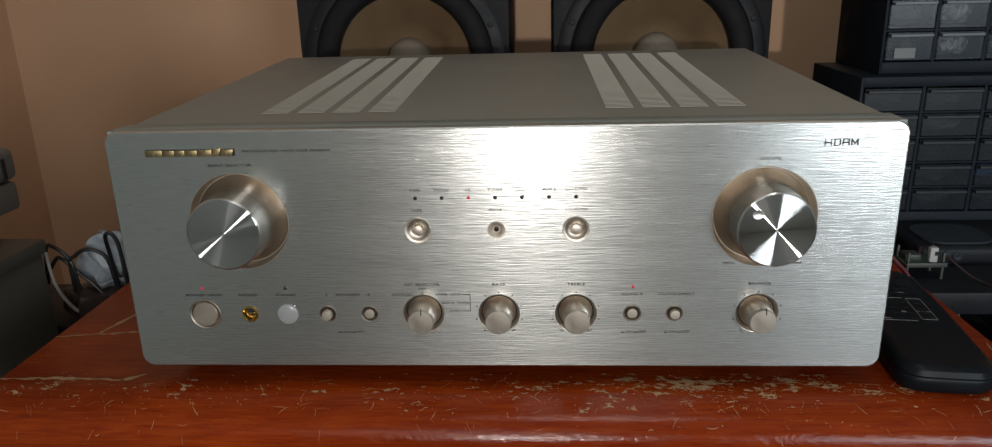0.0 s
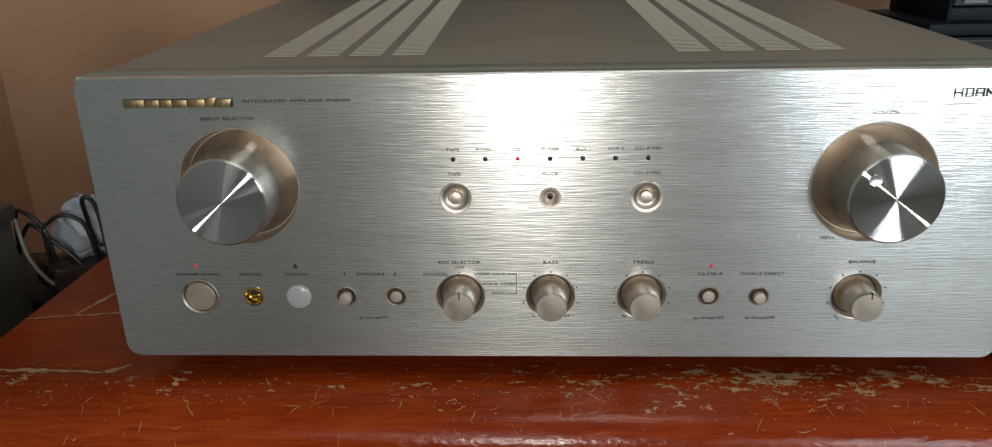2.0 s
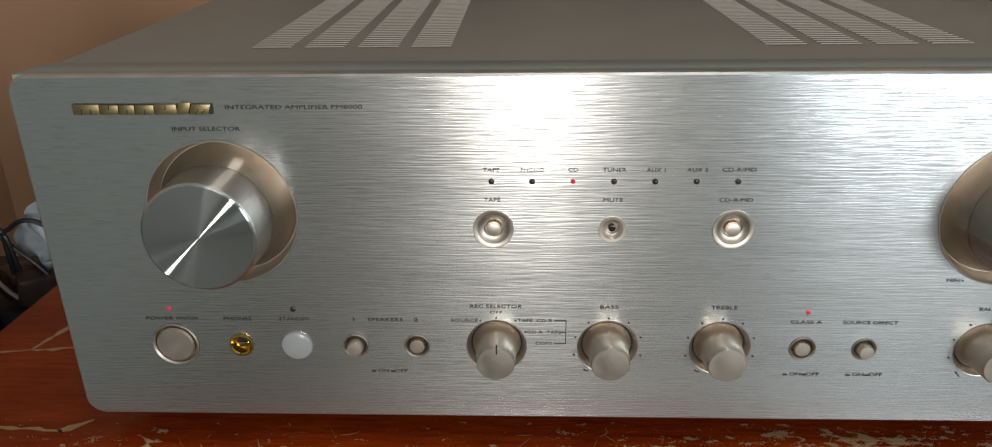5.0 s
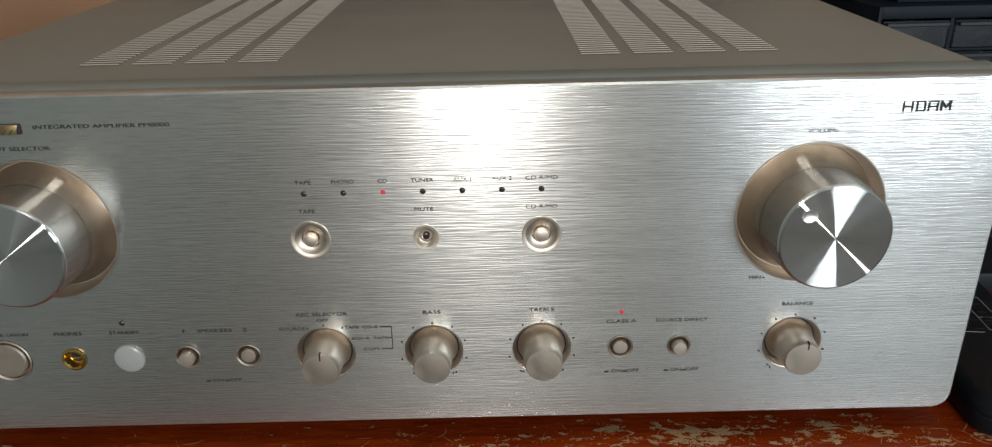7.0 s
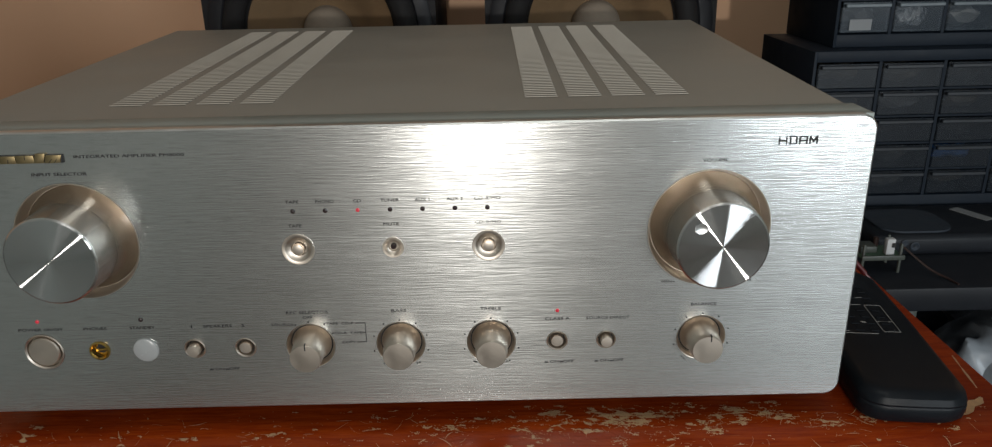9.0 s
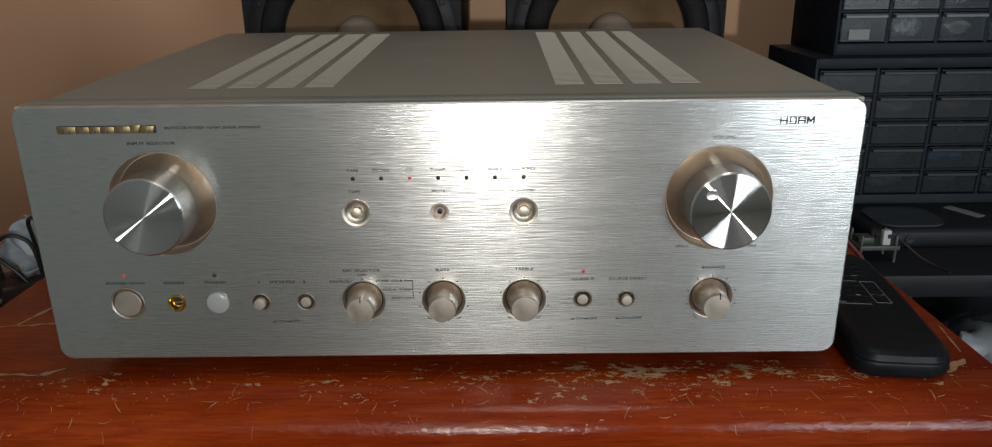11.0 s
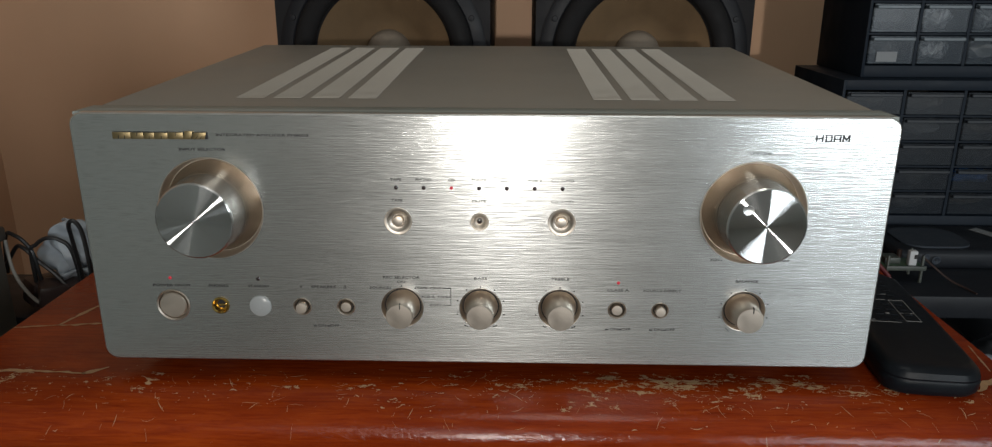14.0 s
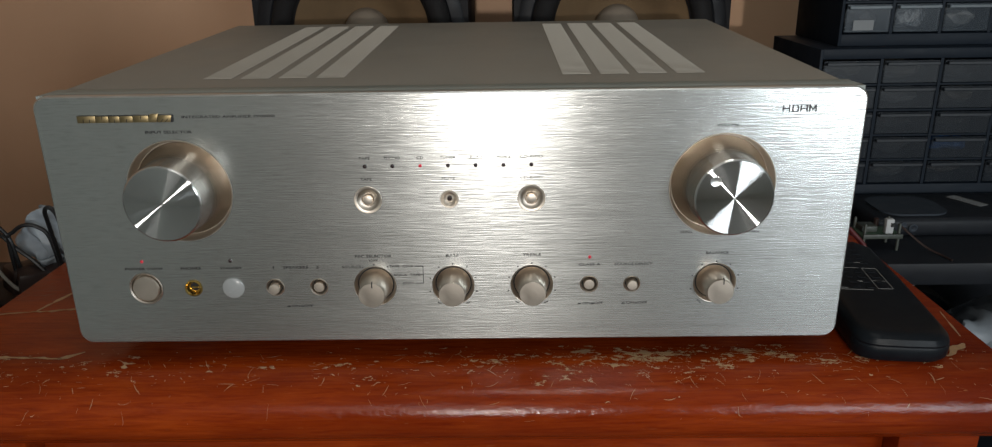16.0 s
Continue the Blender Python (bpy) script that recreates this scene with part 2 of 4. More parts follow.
M_STEEL = surface("dull_steel", (0.16, 0.16, 0.16), 0.5, 0.6, 0.15, 120)
M_RED = surface("red_plastic", (0.07, 0.006, 0.008), 0.35, 0.0, 0.1, 120)
M_BOARD = surface("green_circuit_board", (0.05, 0.09, 0.06), 0.5, 0.0, 0.3, 200)
M_GREYBOX = surface("grey_painted_case", (0.14, 0.13, 0.115), 0.55, 0.0, 0.08, 40, 0.1)
M_DRAB = surface("drab_green_grey_case", (0.085, 0.078, 0.064), 0.55, 0.0, 0.15, 25, 0.15)
M_BAG = clear_plastic("white_plastic_bag", (0.42, 0.47, 0.52), 0.93, 0.35)
M_CABLE = surface("black_cable_sheath", (0.015, 0.015, 0.016), 0.4, 0.0, 0.1, 100)
M_CABLE_W = surface("grey_white_cable_sheath", (0.28, 0.26, 0.23), 0.5, 0.0, 0.1, 100)
M_PLUG = surface("dark_brown_plug", (0.03, 0.018, 0.016), 0.35, 0.0, 0.15, 100)


# ---- builders ----
def thing(name, at, label, category, group="", kind=""):
    ob = new(name)
    ob.empty_display_size = 0.02
    ob.location = at
    return tagged(ob, label, category, group, kind)


def link_mesh(name, bm, material):
    me = bpy.data.meshes.new(name)
    bm.normal_update()
    bm.to_mesh(me)
    bm.free()
    me.materials.append(material)
    return new(name, me)


def part(name, bm, material, parent, label="", at=(0, 0, 0), smooth=True):
    """One bmesh as one part; its coordinates are the parent's, moved by at."""
    ob = link_mesh(name, bm, material)
    ob.location = at
    ob.parent = parent
    if smooth:
        shade(ob.data)
    return tagged(ob, label)


def shade(me, degrees=35):
    me.polygons.foreach_set("use_smooth", [True] * len(me.polygons))
    me.set_sharp_from_angle(angle=radians(degrees))


def share(name, me, material, parent, at, label="", turn=(0, 0, 0)):
    """A part that shares an existing mesh."""
    ob = new(name, me)
    ob.location, ob.rotation_euler = at, turn
    ob.parent = parent
    return tagged(ob, label)


def block(size, at=(0, 0, 0), bevel=0.0, segments=2, bm=None):
    """A bevelled block of the given size, centred at a place."""
    bm = bm or bmesh.new()
    made = bmesh.ops.create_cube(bm, size=1.0)["verts"]
    for v in made:
        v.co = Vector(v.co[k] * size[k] + at[k] for k in range(3))
    if bevel:
        edges = {e for v in made for e in v.link_edges}
        bmesh.ops.bevel(bm, geom=list(edges), offset=bevel, segments=segments, profile=0.5, affect="EDGES")
    return bm


def lathe(profile, segments=48, bm=None, at=(0, 0, 0), close=False):
    """Turns (radius, y) pairs about the y axis; a radius of 0 closes to a point."""
    bm = bm or bmesh.new()
    rows = []
    for r, y in profile:
        if r < 1e-7:
            rows.append([bm.verts.new((at[0], at[1] + y, at[2]))])
        else:
            rows.append([bm.verts.new((at[0] + r * math.cos(2 * math.pi * k / segments), at[1] + y, at[2] + r * math.sin(2 * math.pi * k / segments))) for k in range(segments)])
    for a, b in zip(rows, rows[1:]):
        for k in range(segments):
            j = (k + 1) % segments
            if len(a) == 1 and len(b) == 1:
                continue
            if len(a) == 1:
                bm.faces.new((a[0], b[j], b[k]))
            elif len(b) == 1:
                bm.faces.new((a[k], a[j], b[0]))
            else:
                bm.faces.new((a[k], a[j], b[j], b[k]))
    bmesh.ops.recalc_face_normals(bm, faces=bm.faces)
    return bm


def rounded(w0, w1, h0, h1, r, n=8):
    """A rounded rectangle in x and z, anticlockwise."""
    out = []
    for cx, cz, start in ((w1 - r, h1 - r, 0), (w0 + r, h1 - r, 90), (w0 + r, h0 + r, 180), (w1 - r, h0 + r, 270)):
        out += [(cx + r * math.cos(radians(start + 90 * k / n)), cz + r * math.sin(radians(start + 90 * k / n))) for k in range(n + 1)]
    return out


def tube(points, radius, n=8, bm=None):
    """A round cord along smooth points."""
    bm = bm or bmesh.new()
    pts = [Vector(p) for p in points]
    fine = []
    for i in range(len(pts) - 1):
        p0, p1, p2, p3 = pts[max(i - 1, 0)], pts[i], pts[i + 1], pts[min(i + 2, len(pts) - 1)]
        for s in range(6):
            t = s / 6
            fine.append(0.5 * (2 * p1 + (p2 - p0) * t + (2 * p0 - 5 * p1 + 4 * p2 - p3) * t * t + (3 * p1 - p0 - 3 * p2 + p3) * t ** 3))
    fine.append(pts[-1])
    rings, side = [], Vector((0, 0, 1))
    for i, p in enumerate(fine):
        d = (fine[min(i + 1, len(fine) - 1)] - fine[max(i - 1, 0)]).normalized()
        side = (side - d * side.dot(d)).normalized() if (side - d * side.dot(d)).length > 1e-4 else d.orthogonal().normalized()
        other = d.cross(side)
        rings.append([bm.verts.new(p + radius * (math.cos(2 * math.pi * k / n) * side + math.sin(2 * math.pi * k / n) * other)) for k in range(n)])
    for a, b in zip(rings, rings[1:]):
        for k in range(n):
            bm.faces.new((a[k], a[(k + 1) % n], b[(k + 1) % n], b[k]))
    bm.faces.new(rings[0])
    bm.faces.new(rings[-1])
    bmesh.ops.recalc_face_normals(bm, faces=bm.faces)
    return bm


def lettering(body, x, z, width, height, parent, material=None, y=-0.00025, centred=True, label="", bold=0.002):
    """Printed words that stand upright on a face turned to -y."""
    curve = bpy.data.curves.new("lettering", "FONT")
    curve.body = body
    curve.resolution_u = 3
    curve.offset = bold
    temp = bpy.data.objects.new("lettering", curve)
    scene.collection.objects.link(temp)
    me = bpy.data.meshes.new_from_object(temp.evaluated_get(bpy.context.evaluated_depsgraph_get()))
    bpy.data.objects.remove(temp)
    co = np.array([v.co[:] for v in me.vertices])
    lo, hi = co.min(0), co.max(0)
    s = (co - lo) / np.maximum(hi - lo, 1e-6)
    for v, (a, b, _) in zip(me.vertices, s):
        v.co = ((a - (0.5 if centred else 0)) * width, 0, (b - 0.5) * height)
    me.materials.clear()
    me.materials.append(material or M_INK)
    me.name = "lettering"
    ob = new("lettering", me)
    ob.parent = parent
    ob.location = (x, y, z)
    return tagged(ob, label)


def sheet(nx, nz, place, bm=None):
    """A grid sheet; place(u, v) gives the position."""
    bm = bm or bmesh.new()
    vs = [[bm.verts.new(place(i / nx, j / nz)) for i in range(nx + 1)] for j in range(nz + 1)]
    for j in range(nz):
        for i in range(nx):
            bm.faces.new((vs[j][i], vs[j][i + 1], vs[j + 1][i + 1], vs[j + 1][i]))
    return bm


# ---- setting: the room ----
X0, X1, Y0, Y1, Z0, Z1 = -0.81, 2.4, -2.6, 0.8, -0.75, 1.75


def structure(name, bm, material, label, category):
    return tagged(link_mesh(name, bm, material), label, category, kind="structure")


T = 0.1
structure("wall_north", block((X1 - X0 + 2 * T, T, Z1 - Z0), ((X0 + X1) / 2, Y1 + T / 2, (Z0 + Z1) / 2)), M_WALL, "tan painted plaster wall behind the loudspeakers", "wall")
structure("wall_west", block((T, Y1 + 0.1, Z1 - Z0), (X0 - T / 2, (Y1 - 0.1) / 2, (Z0 + Z1) / 2)), M_WALL, "tan painted plaster wall meeting the back wall", "wall")
structure("wall_west_front", block((T, -0.1 - Y0, Z1 - Z0), (X0 - T / 2, (Y0 - 0.1) / 2, (Z0 + Z1) / 2)), M_FAR, "grey-green painted wall behind the viewer", "wall")
# the south wall has two window openings for daylight
bm = bmesh.new()
for x0, x1, gaps in ((X0 - T, -0.76, ()), (-0.76, 0.16, ((0.89, 1.41),)), (0.16, 1.04, ()), (1.04, 2.0, ((0.04, 0.72),)), (2.0, X1 + T, ())):
    low = Z0
    for g0, g1 in gaps + ((Z1, None),):
        block((x1 - x0, T, g0 - low), ((x0 + x1) / 2, Y0 - T / 2, (low + g0) / 2), bm=bm)
        low = g1
structure("wall_south", bm, M_FAR, "plain painted wall with two window openings", "wall")
structure("wall_east", block((T, Y1 - Y0, Z1 - Z0), (X1 + T / 2, (Y0 + Y1) / 2, (Z0 + Z1) / 2)), M_FAR, "plain painted wall closing the room", "wall")
structure("floor", block((X1 - X0, Y1 - Y0, 0.1), ((X0 + X1) / 2, (Y0 + Y1) / 2, Z0 - 0.05)), M_FLOOR, "plain dark brown floor", "floor")
structure("ceiling", block((X1 - X0 + 2 * T, Y1 - Y0 + 2 * T, 0.1), ((X0 + X1) / 2, (Y0 + Y1) / 2, Z1 + 0.05)), M_CEIL, "plain pale ceiling", "ceiling")


# ---- the desk ----
CROWN, R_CROWN, R_NOSE = 0.001, 0.05, 0.0186


def edge_point(degrees):
    """A place (y, z) on the desk's front edge, where the surface leans forward by so many degrees."""
    a = min(degrees, 30)
    y, z = CROWN - R_CROWN * math.sin(radians(a)), -R_CROWN * (1 - math.cos(radians(a)))
    if degrees > 30:
        y -= R_NOSE * (math.sin(radians(degrees)) - 0.5)
        z -= R_NOSE * (math.cos(radians(30)) - math.cos(radians(degrees)))
    return y, z


def desk():
    d = thing("desk", (0, 0, 0), "worn red lacquered wooden desk with a rounded chipped edge", "desk")
    back, thick = 0.74, 0.05
    prof = [(back, -thick), (back, 0.0), (CROWN, 0.0)]
    prof += [edge_point(a) for a in range(3, 160, 4)]
    prof += [(-0.016, -0.0415), (-0.014, -0.046), (-0.01, -thick)]
    bm = bmesh.new()
    xs = [-0.318 + 0.634 * k / 24 for k in range(25)]
    rows = [[bm.verts.new((x, y, z)) for y, z in prof] for x in xs]
    for a, b in zip(rows, rows[1:]):
        for k in range(len(prof)):
            j = (k + 1) % len(prof)
            bm.faces.new((a[k], a[j], b[j], b[k]))
    bm.faces.new(rows[0])
    bm.faces.new(rows[-1])
    bmesh.ops.recalc_face_normals(bm, faces=bm.faces)
    part("desktop", bm, M_WOOD, d)
    for sx in (-0.29, 0.29):
        for sy in (0.02, 0.7):
            part("leg", block((0.05, 0.05, 0.7), (sx, sy, -0.4), 0.004), M_WOOD, d)
    for sy in (0.02, 0.7):
        part("apron", block((0.53, 0.02, 0.1), (0, sy, -0.1), 0.002), M_WOOD, d)
    return d


DESK = desk()


def scar(points, width):
    """A long bare scratch on the desk: a thin uneven strip along points."""
    rng = random.Random(len(points) * 97 + int(points[0][0] * 1000))
    bm = bmesh.new()
    rail = []
    for (ax, ay), (bx, by) in zip(points, points[1:]):
        n = max(3, int(math.hypot(bx - ax, by - ay) / 0.004))
        for k in range(n):
            rail.append((ax + (bx - ax) * k / n, ay + (by - ay) * k / n))
    rail.append(points[-1])
    left, right = [], []
    for i, (x, y) in enumerate(rail):
        px, py = rail[min(i + 1, len(rail) - 1)][0] - rail[max(i - 1, 0)][0], rail[min(i + 1, len(rail) - 1)][1] - rail[max(i - 1, 0)][1]
        ln = math.hypot(px, py) or 1
        w = width * (0.25 + rng.random() * 0.9) * (0.3 + 0.7 * math.sin(math.pi * (i + 0.5) / len(rail)))
        ox, oy = -py / ln * w / 2, px / ln * w / 2
        jx = rng.uniform(-0.25, 0.25) * width
        left.append(bm.verts.new((x + ox, y + oy + jx, 0.00025)))
        right.append(bm.verts.new((x - ox, y - oy + jx, 0.00025)))
    for i in range(len(rail) - 1):
        bm.faces.new((left[i], right[i], right[i + 1], left[i + 1]))
    bmesh.ops.recalc_face_normals(bm, faces=bm.faces)
    part("scratch", bm, M_BARE, DESK, "long scratch down to pale bare wood", smooth=False)


scar([(-0.318, 0.004), (-0.28, 0.005), (-0.236, 0.003)], 0.0035)
scar([(-0.238, 0.002), (-0.226, 0.012)], 0.005)
scar([(-0.318, 0.064), (-0.29, 0.068), (-0.262, 0.071), (-0.225, 0.073)], 0.003)
scar([(-0.29, 0.067), (-0.283, 0.09), (-0.272, 0.118)], 0.004)
scar([(0.306, 0.02), (0.312, 0.055)], 0.0015)
scar([(0.284, -0.004), (0.303, 0.012)], 0.006)


def desk_z(y):
    """The height of the desk's upper skin at y, over the rounded edge too."""
    if y > CROWN:
        return 0.0
    y30, z30 = edge_point(30)
    if y > y30:
        return -R_CROWN * (1 - math.sqrt(1 - ((CROWN - y) / R_CROWN) ** 2))
    u = min(0.5 + (y30 - y) / R_NOSE, 0.985)
    return z30 - R_NOSE * (math.cos(radians(30)) - math.sqrt(1 - u * u))


def flakes():
    """Ragged chips and strands of bare wood along the front, thickest to one side."""
    bm = bmesh.new()
    dx, dy = 0.0004, 0.00032
    for j in range(int(0.044 / dy)):
        y = 0.013 - dy * j
        run = None
        for i in range(int(0.62 / dx) + 1):
            x = -0.31 + dx * i
            w = noise.noise_vector(Vector((x * 260, y * 420, 3.0)))
            px, py = x + 0.0016 * w.x, y + 0.0012 * w.y
            side = 0.22 + 0.78 * math.exp(-((x - 0.125) / 0.1) ** 2)
            band = math.exp(-((y + 0.002 + 0.004 * noise.noise(Vector((x * 14, 0, 8)))) / 0.0095) ** 2)
            here = band * side
            blob = noise.fractal(Vector((px * 120 + py * 60, py * 340, 1.5)), 0.45, 2.3, 5) - max(0.0, -0.017 - y) * 60
            strand = 1.0 - abs(noise.noise(Vector((px * 60 + py * 45, py * 130 - px * 20, 9.0)))) * 9.0
            patchy = noise.noise(Vector((x * 38, y * 75, 5.0)))
            bare = blob + 0.5 * patchy + 0.7 * here > 0.8 + 0.25 * (1 - side) or strand + 1.1 * patchy + 0.7 * here > 1.45 + 0.35 * (1 - side)
            bare = bare and i < int(0.62 / dx)
            if bare and run is None:
                run = x
            elif not bare and run is not None:
                lo, hi = y - dy, y
                bm.faces.new([bm.verts.new((a, b, desk_z(b) + 0.0002)) for a, b in ((run, lo), (x, lo), (x, hi), (run, hi))])
                run = None
    tagged(part("chipped_patch", bm, M_BARE, DESK, "pale bare wood showing through chipped lacquer", smooth=False), kind="stuff")


flakes()


def nicks():
    """Fine scratches that run every way over the rounded edge."""
    rng = random.Random(77)
    bm = bmesh.new()
    for _ in range(420):
        x, y = rng.uniform(-0.3, 0.305), min(0.008, max(-0.037, rng.gauss(-0.012, 0.012)))
        turn = rng.choice((0.0, 0.1, -0.15, 0.8, -0.9, 1.3, 2.2)) + rng.uniform(-0.25, 0.25)
        long, bend, wide = 0.0012 + 0.009 * rng.random() ** 3, rng.uniform(-0.5, 0.5), 0.00005 + 0.00016 * rng.random() ** 3
        rail = []
        for k in range(6):
            a = turn + bend * k / 5
            px, py = x + math.cos(a) * long * (k / 5 - 0.5), y + math.sin(a) * long * (k / 5 - 0.5)
            if not -0.0385 < py < 0.011:
                break
            w = wide * math.sin(math.pi * (k + 0.4) / 5.8)
            nx, ny = -math.sin(a) * w, math.cos(a) * w
            rail.append([bm.verts.new((px + q * nx, py + q * ny, desk_z(py + q * ny) + 0.00028)) for q in (-1, 1)])
        for (a, b), (c, d) in zip(rail, rail[1:]):
            bm.faces.new((a, c, d, b))
    bmesh.ops.delete(bm, geom=[v for v in bm.verts if not v.link_faces], context="VERTS")
    tagged(part("fine_scratching", bm, M_BARE, DESK, "fine pale scratches in the lacquer", smooth=False), kind="stuff")


nicks()

# ---- the amplifier ----
AMP = thing("amplifier", (0, 0, 0), "silver integrated stereo amplifier with brushed aluminium front on a red desk", "amplifier")
PT, PB, HW = 0.1568, 0.012, 0.22
SLOPE = 0.0095 / 0.31
ROW = 0.0465
HOLES = [(-0.1484, 0.104, 0.029), (0.1476, 0.104, 0.029), (-0.0455, 0.098, 0.0074), (-0.0008, 0.098, 0.0049), (0.0441, 0.098, 0.0074),
         (-0.1762, ROW, 0.0096), (-0.149, ROW, 0.0051), (-0.126, ROW, 0.0063), (-0.102, ROW, 0.0053), (-0.077, ROW, 0.0053),
         (-0.0449, ROW, 0.0122), (-0.0004, ROW, 0.0122), (0.0443, ROW, 0.0122), (0.0768, ROW, 0.0053), (0.101, ROW, 0.0049), (0.1479, ROW, 0.0122)]


def faceplate():
    """The front plate: rounded corners, a worked edge, and bored holes."""
    bm = bmesh.new()
    outer = rounded(-HW, HW, PB, PT, 0.0075)
    rim = rounded(-HW + 0.0008, HW - 0.0008, PB + 0.0008, PT - 0.0008, 0.0067)
    a = [bm.verts.new((x, 0.0008, z)) for x, z in outer]
    f = [bm.verts.new((x, 0.0, z)) for x, z in rim]
    b = [bm.verts.new((x, 0.0046, z)) for x, z in outer]
    n = len(a)
    for k in range(n):
        j = (k + 1) % n
        bm.faces.new((a[k], a[j], f[j], f[k]))
        bm.faces.new((b[k], b[j], a[j], a[k]))
    edges = [bm.edges.get((f[k], f[(k + 1) % n])) for k in range(n)]
    for cx, cz, r in HOLES:
        seg = 64 if r > 0.02 else 36
        ring = [bm.verts.new((cx + r * math.cos(2 * math.pi * k / seg), 0.0, cz + r * math.sin(2 * math.pi * k / seg))) for k in range(seg)]
        deep = [bm.verts.new((v.co.x, 0.004, v.co.z)) for v in ring]
        for k in range(seg):
            j = (k + 1) % seg
            edges.append(bm.edges.new((ring[k], ring[j])))
            bm.faces.new((ring[k], ring[j], deep[j], deep[k]))
    bmesh.ops.triangle_fill(bm, use_beauty=True, use_dissolve=False, edges=edges)
    bmesh.ops.recalc_face_normals(bm, faces=bm.faces)
    bm.normal_update()
    for f in bm.faces:
        f.material_index = 0 if abs(f.normal.y) > 0.99 else 1
    ob = part("faceplate", bm, M_PLATE, AMP, "horizontally brushed aluminium front plate with rounded corners", smooth=False)
    ob.data.materials.append(M_EDGE)
    return ob


PLATE = faceplate()
# trim behind the plate and the chassis
bm = block((0.439, 0.0155, PT - PB - 0.001), (0, 0.01835, (PT + PB) / 2 + 0.0001), 0.0002)
for size, at in (((0.439, 0.0061, 0.012), (0, 0.00755, PT - 0.0064)), ((0.439, 0.0061, 0.01), (0, 0.00755, PB + 0.0056)),
                 ((0.008, 0.0061, PT - PB - 0.023), (-0.2155, 0.00755, (PT + PB) / 2 - 0.0009)), ((0.008, 0.0061, PT - PB - 0.023), (0.2155, 0.00755, (PT + PB) / 2 - 0.0009))):
    block(size, at, bm=bm)
part("front_trim", bm, M_FRAME, AMP, "grey trim behind the front plate")


def cover():
    """The folded steel lid: top that rises a little to the back, and two sides."""
    hw, z0, y0, y1 = 0.2192, PT - 0.0005, 0.0262, 0.330
    z1 = z0 + (y1 - y0) * SLOPE
    prof = [(-hw, 0.02), (-hw, -0.004), (-hw + 0.004, 0.0), (hw - 0.004, 0.0), (hw, -0.004), (hw, 0.02)]
    bm = bmesh.new()
    rows = []
    for y, z in ((y0, z0 - 0.0003), (y0 + 0.0008, z0), (y1 - 0.002, z1), (y1, z1 - 0.002)):
        rows.append([bm.verts.new((x, y, 0.022 if k in (0, 5) else z + dz)) for k, (x, dz) in enumerate(prof)])
    for p, q in zip(rows, rows[1:]):
        for k in range(5):
            bm.faces.new((p[k], p[k + 1], q[k + 1], q[k]))
    for row in (rows[0], rows[-1]):
        bm.faces.new(row)
    bmesh.ops.recalc_face_normals(bm, faces=bm.faces)
    return part("top_cover", bm, M_COVER, AMP, "warm grey enamelled steel lid")


COVER = cover()
part("base_pan", block((0.428, 0.298, 0.012), (0, 0.176, 0.0195), 0.001), M_DARK, AMP)
for fx in (-0.17, 0.17):
    for fy in (0.045, 0.29):
        part("foot", lathe([(0.0, 0.0), (0.02, 0.0), (0.0215, 0.002), (0.019, 0.014), (0.0, 0.014)], 32), M_RUBBER, AMP, "round black foot", at=(fx, fy, 0.0)).rotation_euler = (radians(90), 0, 0)

# louvres of the lid: eight columns of slim bars
louvre = bpy.data.meshes.new("louvre")
bm = block((0.0168, 0.0007, 0.0009), (0, 0, 0), 0.0002, 1)
bars = len(bm.faces)
# dark strip on the lid paints the shade of the slot before each bar
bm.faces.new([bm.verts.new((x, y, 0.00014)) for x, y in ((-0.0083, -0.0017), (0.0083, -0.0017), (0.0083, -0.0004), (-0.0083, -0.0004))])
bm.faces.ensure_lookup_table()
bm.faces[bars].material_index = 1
bm.to_mesh(louvre)
bm.free()
# paler than the lid: the light caught by the bars is in their colour
louvre.materials.append(M_LOUVRE_LIT)
louvre.materials.append(M_SLOT_SHADE)
rest = bmesh.new()


def fin(bm, cx, y, z):
    """One louvre bar of the far rows, tilted like the near ones."""
    old = len(bm.verts)
    bm.from_mesh(louvre)
    bm.verts.ensure_lookup_table()
    m = pose(cx, y, z, 0, 0, 0) @ Matrix.Rotation(SLOPE, 4, "X")
    for k in range(old, len(bm.verts)):
        bm.verts[k].co = m @ bm.verts[k].co


for side in (-1, 1):
    for col in range(4):
        cx = side * (0.0724 + 0.0222 * col)
        for k in range(61):
            y = 0.0535 + 0.0042 * k
            z = PT - 0.0005 + (y - 0.0262) * SLOPE + 0.0001
            if k < 37:
                share("louvre", louvre, M_LOUVRE_LIT, COVER, (cx, y, z), turn=(SLOPE, 0, 0))
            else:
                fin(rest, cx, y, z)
FAR = tagged(part("far_louvres", rest, M_LOUVRE_LIT, COVER, smooth=False), kind="stuff")
FAR.data.materials.append(M_SLOT_SHADE)


